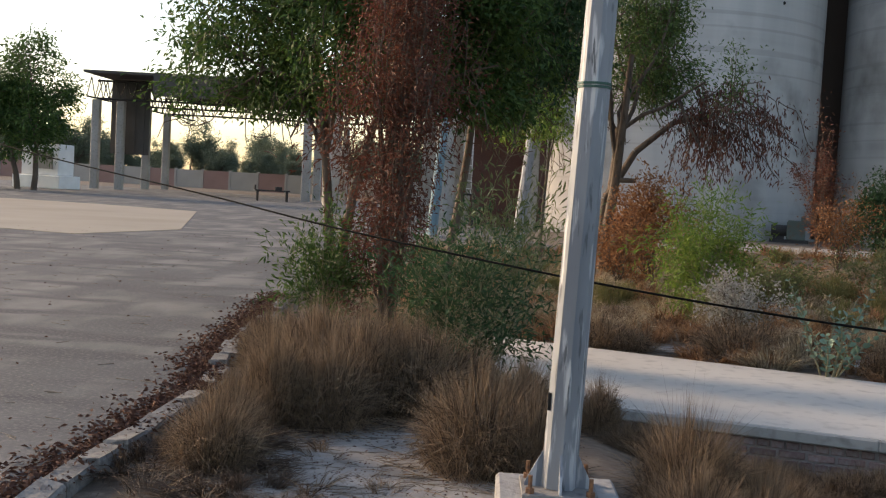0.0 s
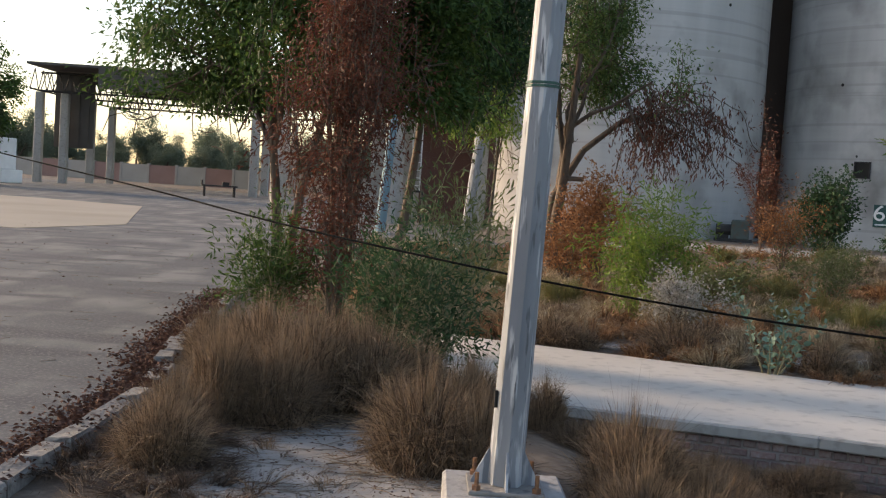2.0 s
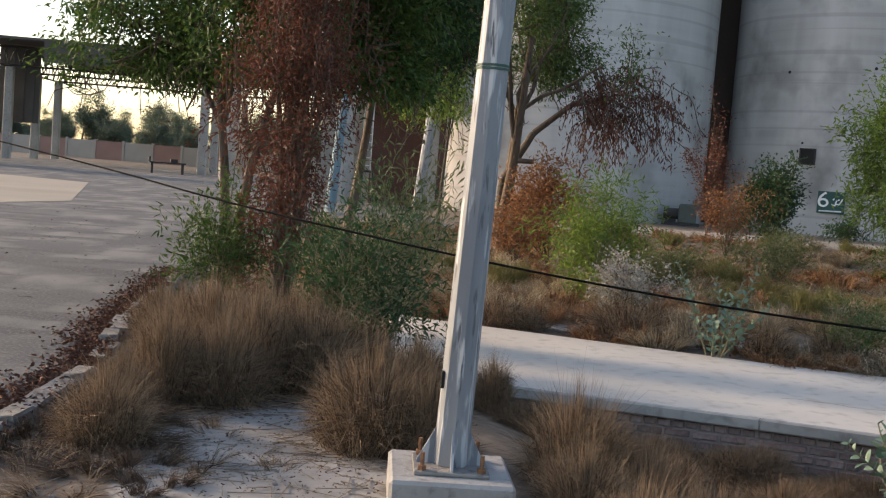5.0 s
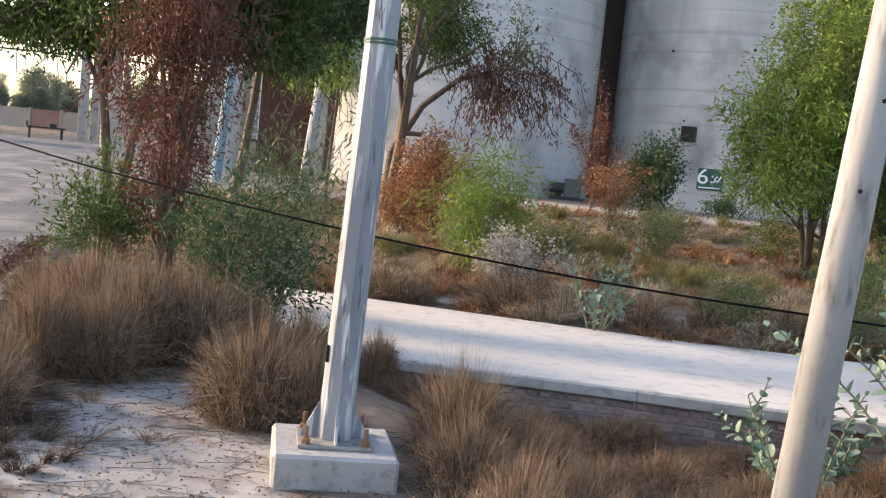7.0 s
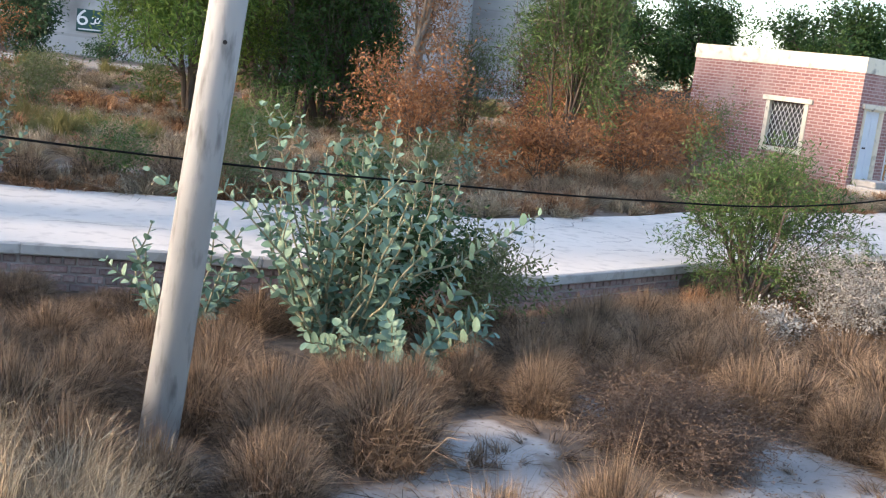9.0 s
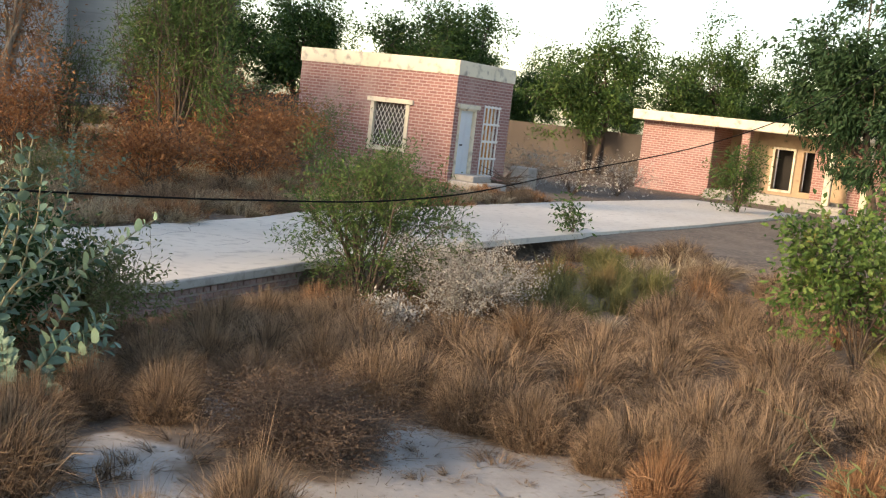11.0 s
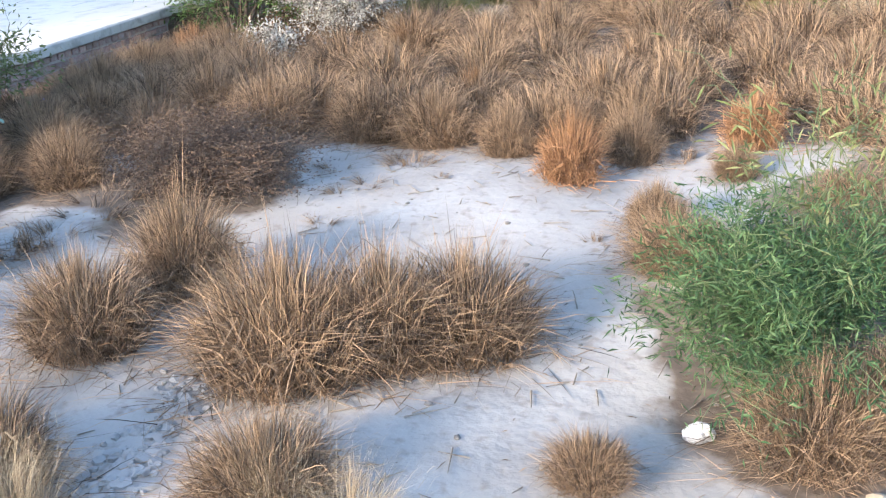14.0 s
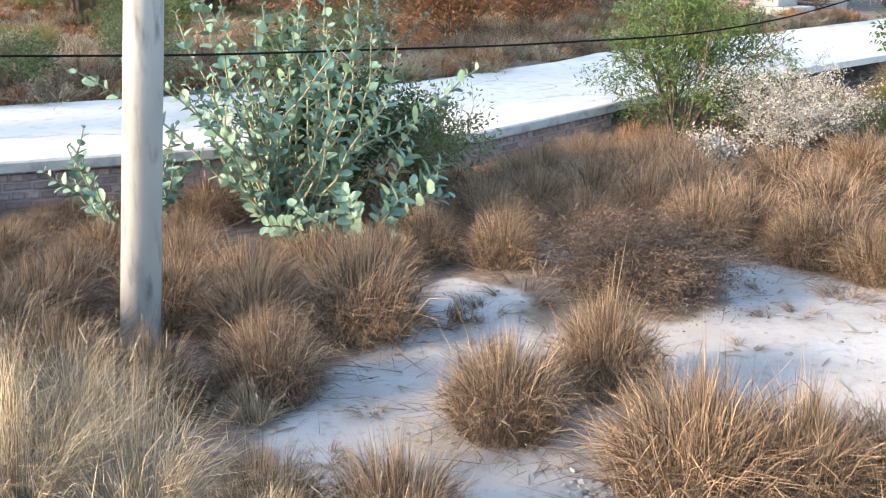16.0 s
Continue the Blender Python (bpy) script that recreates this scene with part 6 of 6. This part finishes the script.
def milkweed(x, y, z, height, radius, stems, seed, label, leaf_len=0.13, pairs=13, flower=0.0):
    """Thick stems with opposite pairs of broad waxy leaves."""
    rng = np.random.default_rng(seed)
    e = thing("milkweed", x, y, z, label, "shrub", "milkweeds")
    segs, V, F = [], [], []
    cx = np.cos(np.linspace(0, 2 * np.pi, 8, endpoint=False))
    sy = np.sin(np.linspace(0, 2 * np.pi, 8, endpoint=False))
    for s in range(stems):
        a = rng.uniform(0, 2 * np.pi)
        lean = rng.uniform(0.1, 1.3) * radius / height
        p = np.array([math.cos(a), math.sin(a), 0]) * 0.08
        d = unit(np.array([math.cos(a) * lean * 1.6, math.sin(a) * lean * 1.6, 1.0]))
        L = height * rng.uniform(0.55, 1.05)
        n = int(pairs * L / height) + 2
        roll = rng.uniform(0, np.pi)
        for k in range(n):
            d = unit(d + rng.normal(scale=0.12, size=3) + [0, 0, 0.05])
            q = p + d * L / n
            segs.append([*p, *q, 0.013 * (1 - 0.6 * k / n), 0.013 * (1 - 0.6 * (k + 1) / n)])
            p = q
            if k < n * 0.08:
                continue
            roll += np.pi / 2 + rng.normal(scale=0.15)
            u = unit(np.cross(d, [math.cos(roll), math.sin(roll), 0.1]))
            size = leaf_len * rng.uniform(0.7, 1.15) * (1.0 if k < n - 2 else 0.6)
            for sg in (1, -1):
                if rng.uniform() < 0.08:
                    continue
                along_ = unit(u * sg + d * rng.uniform(0.4, 0.9))
                wide = unit(np.cross(along_, d))
                nor = np.cross(wide, along_)
                c = q + along_ * size * 0.5
                ring = c + along_ * (cx[:, None] * size * 0.5) + wide * (sy[:, None] * size * 0.33 * (1.1 - 0.15 * cx[:, None])) + nor * (np.abs(sy[:, None]) * size * 0.07 - cx[:, None] ** 2 * size * 0.05)
                b = len(V) * 8
                V.append(ring)
                F.append(b + np.array([[0, 1, 2], [0, 2, 3], [0, 3, 4], [0, 4, 5], [0, 5, 6], [0, 6, 7]]))
    part("wood", mesh_from("milkweed_stems", *tubes(segs, 6), M["stem"], True), None, e)
    part("foliage", mesh_from("milkweed_leaves", np.concatenate(V), np.concatenate(F), M["leaf_blue"]), None, e, "broad waxy blue-green leaves")
    return e


milkweed(5.1, 6.85, -0.45, 2.1, 1.0, 44, 1, "large blue-green milkweed bush below the road", 0.105, 22)
milkweed(5.35, 6.3, -0.45, 0.85, 0.85, 14, 2, "low blue-green milkweed beside the large one")
milkweed(4.25, 7.7, -0.45, 1.0, 0.7, 13, 3, "young milkweed growing over the road edge", 0.10)
milkweed(4.1, 12.75, -0.05, 1.25, 0.5, 9, 4, "pale milkweed beyond the road", 0.09)
milkweed(12.3, 13.6, -0.05, 1.3, 0.6, 8, 5, "withering milkweed beyond the road", 0.10)

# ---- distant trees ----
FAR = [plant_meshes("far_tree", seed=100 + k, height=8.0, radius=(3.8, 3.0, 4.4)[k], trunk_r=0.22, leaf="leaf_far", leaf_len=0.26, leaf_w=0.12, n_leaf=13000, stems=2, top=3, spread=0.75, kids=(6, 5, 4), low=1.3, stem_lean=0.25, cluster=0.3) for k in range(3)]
NEARER = [plant_meshes("green_far_tree", seed=110 + k, height=8.0, radius=(3.6, 2.6)[k], trunk_r=0.24, leaf="leaf", leaf_len=0.24, leaf_w=0.10, n_leaf=17000, stems=2, top=3, spread=0.75, kids=(6, 5, 4), low=1.8, stem_lean=0.2, cluster=0.28) for k in range(2)]
far_rng = random.Random(8)


def far_tree(x, y, s, label="distant green tree beyond the wall", some=None):
    w, l = far_rng.choice(some or FAR)
    plant("far_tree", x, y, -0.1, w, l, label, "tree", "distant trees", far_rng.uniform(0, 360), s)


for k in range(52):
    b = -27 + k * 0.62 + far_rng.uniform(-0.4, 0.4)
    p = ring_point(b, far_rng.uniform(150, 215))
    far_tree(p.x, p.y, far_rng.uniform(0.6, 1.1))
for b, d, s in ((-22.5, 84, 1.25), (-26, 88, 1.2), (48.0, 62, 1.1), (50.5, 66, 1.0), (52.6, 100, 0.8), (58.8, 62, 1.0), (60.0, 66, 0.95), (63.0, 70, 0.7), (66.3, 50, 0.8), (68.6, 95, 0.6), (71.8, 68, 1.0), (74.5, 75, 0.85), (77.5, 66, 0.95), (81, 75, 0.8), (85, 66, 0.8), (89, 64, 0.8), (93, 60, 0.8), (97, 64, 0.9), (103, 60, 1.0)):
    p = ring_point(b, d)
    far_tree(p.x, p.y, s, "green tree behind the brick buildings" if b > 40 else "green tree beside the asphalt yard", NEARER)

# ---- small litter ----
bm = bmesh.new()
bmesh.ops.create_icosphere(bm, subdivisions=3, radius=0.1)
for v in bm.verts:
    v.co *= 0.62 + 0.3 * noise.noise(v.co * 9) + 0.12 * noise.noise(v.co * 30)
    v.co.x *= 0.7
    v.co.z *= 0.8
me = bpy.data.meshes.new("plastic_bag")
bm.to_mesh(me)
bm.free()
me.materials.append(M["bag"])
ob = new("plastic_bag", me)
ob.matrix_basis = pose(3.84, 0.47, float(ground_z(3.84, 0.47)) + 0.035, 0, 0, 30)
tagged(ob, "crumpled white plastic bag on the sand", "bag")
bm = boxes((-0.07, -0.03, 0, 0.07, 0.03, 0.03), bevel=0.01)
me = bpy.data.meshes.new("plastic_scrap")
bm.to_mesh(me)
bm.free()
me.materials.append(M["bluetag"])
ob = new("plastic_scrap", me)
ob.matrix_basis = pose(7.75, 7.15, float(ground_z(7.75, 7.15)) + 0.1, 20, 10, 30)
tagged(ob, "blue plastic scrap caught in dry grass", "litter")


bm = bmesh.new()
bmesh.ops.create_icosphere(bm, subdivisions=2, radius=0.06)
for v in bm.verts:
    v.co *= 0.9 + 0.35 * noise.noise(v.co * 14)
    v.co.z *= 0.7
me = bpy.data.meshes.new("stone")
bm.to_mesh(me)
bm.free()
me.materials.append(M["plaster"])
ob = new("stone", me)
ob.matrix_basis = pose(3.5, -0.2, float(ground_z(3.5, -0.2)) + 0.02)
tagged(ob, "small pinkish stone lying on the sand", "stone")


# ---- retaining wall, brick by brick ----
def retaining_wall():
    e = thing("retaining_wall", 0, 0, 0, "low dark brick retaining wall under a concrete edge", "wall", kind="structure")
    length, height, joint = 0.228, 0.068, 0.012
    bm = boxes((0.006, -0.055, 0.006, length - 0.006, 0.055, height - 0.006), bevel=0.006)
    first = part("brick", bm, M["brick"], e)
    half = part("brick", boxes((0.004, -0.055, 0.004, 0.108, 0.055, height - 0.004), bevel=0.006), M["brick"], e)
    pts = [Vector((x, y, 0)) for x, y in ROAD_NEAR[1:6]]
    used = [False, False]
    for a, b in zip(pts, pts[1:]):
        d = b - a
        L = d.length
        d.normalize()
        ang = math.degrees(math.atan2(d.y, d.x))
        inward = Vector((-d.y, d.x, 0))
        o = part("wall_core", boxes((0, 0.035, -0.75, L, 0.3, -0.102)), M["mortar"], e)
        o.matrix_basis = pose(a.x, a.y, 0, 0, 0, ang)
        for c in range(5):
            z = -0.185 - c * (height + joint)
            header = c % 2 == 0
            step = 0.12 if header else length + joint
            s = (0.0 if header else -0.06)
            while s < L - 0.05:
                i = 1 if header else 0
                base = half if header else first
                ob = base if not used[i] else new("brick", base.data)
                used[i] = True
                ob.parent = e
                q = a + d * max(s, 0.0) + inward * (0.07 + random.uniform(-0.006, 0.006))
                ob.matrix_basis = pose(q.x, q.y, z + random.uniform(-0.003, 0.003), random.uniform(-1, 1), random.uniform(-1, 1), ang + random.uniform(-1, 1))
                s += step
    c = thing("road_edge", 0, 0, 0, "rough concrete edge beam along the road", "kerb", kind="structure")
    for a, b in zip(pts, pts[1:]):
        d = b - a
        o = part("edge_beam", boxes((0.0, -0.045, -0.105, d.length, 0.25, -0.004), bevel=0.012), M["concrete"], c)
        o.matrix_basis = pose(a.x, a.y, 0, 0, 0, math.degrees(math.atan2(d.y, d.x)))


retaining_wall()
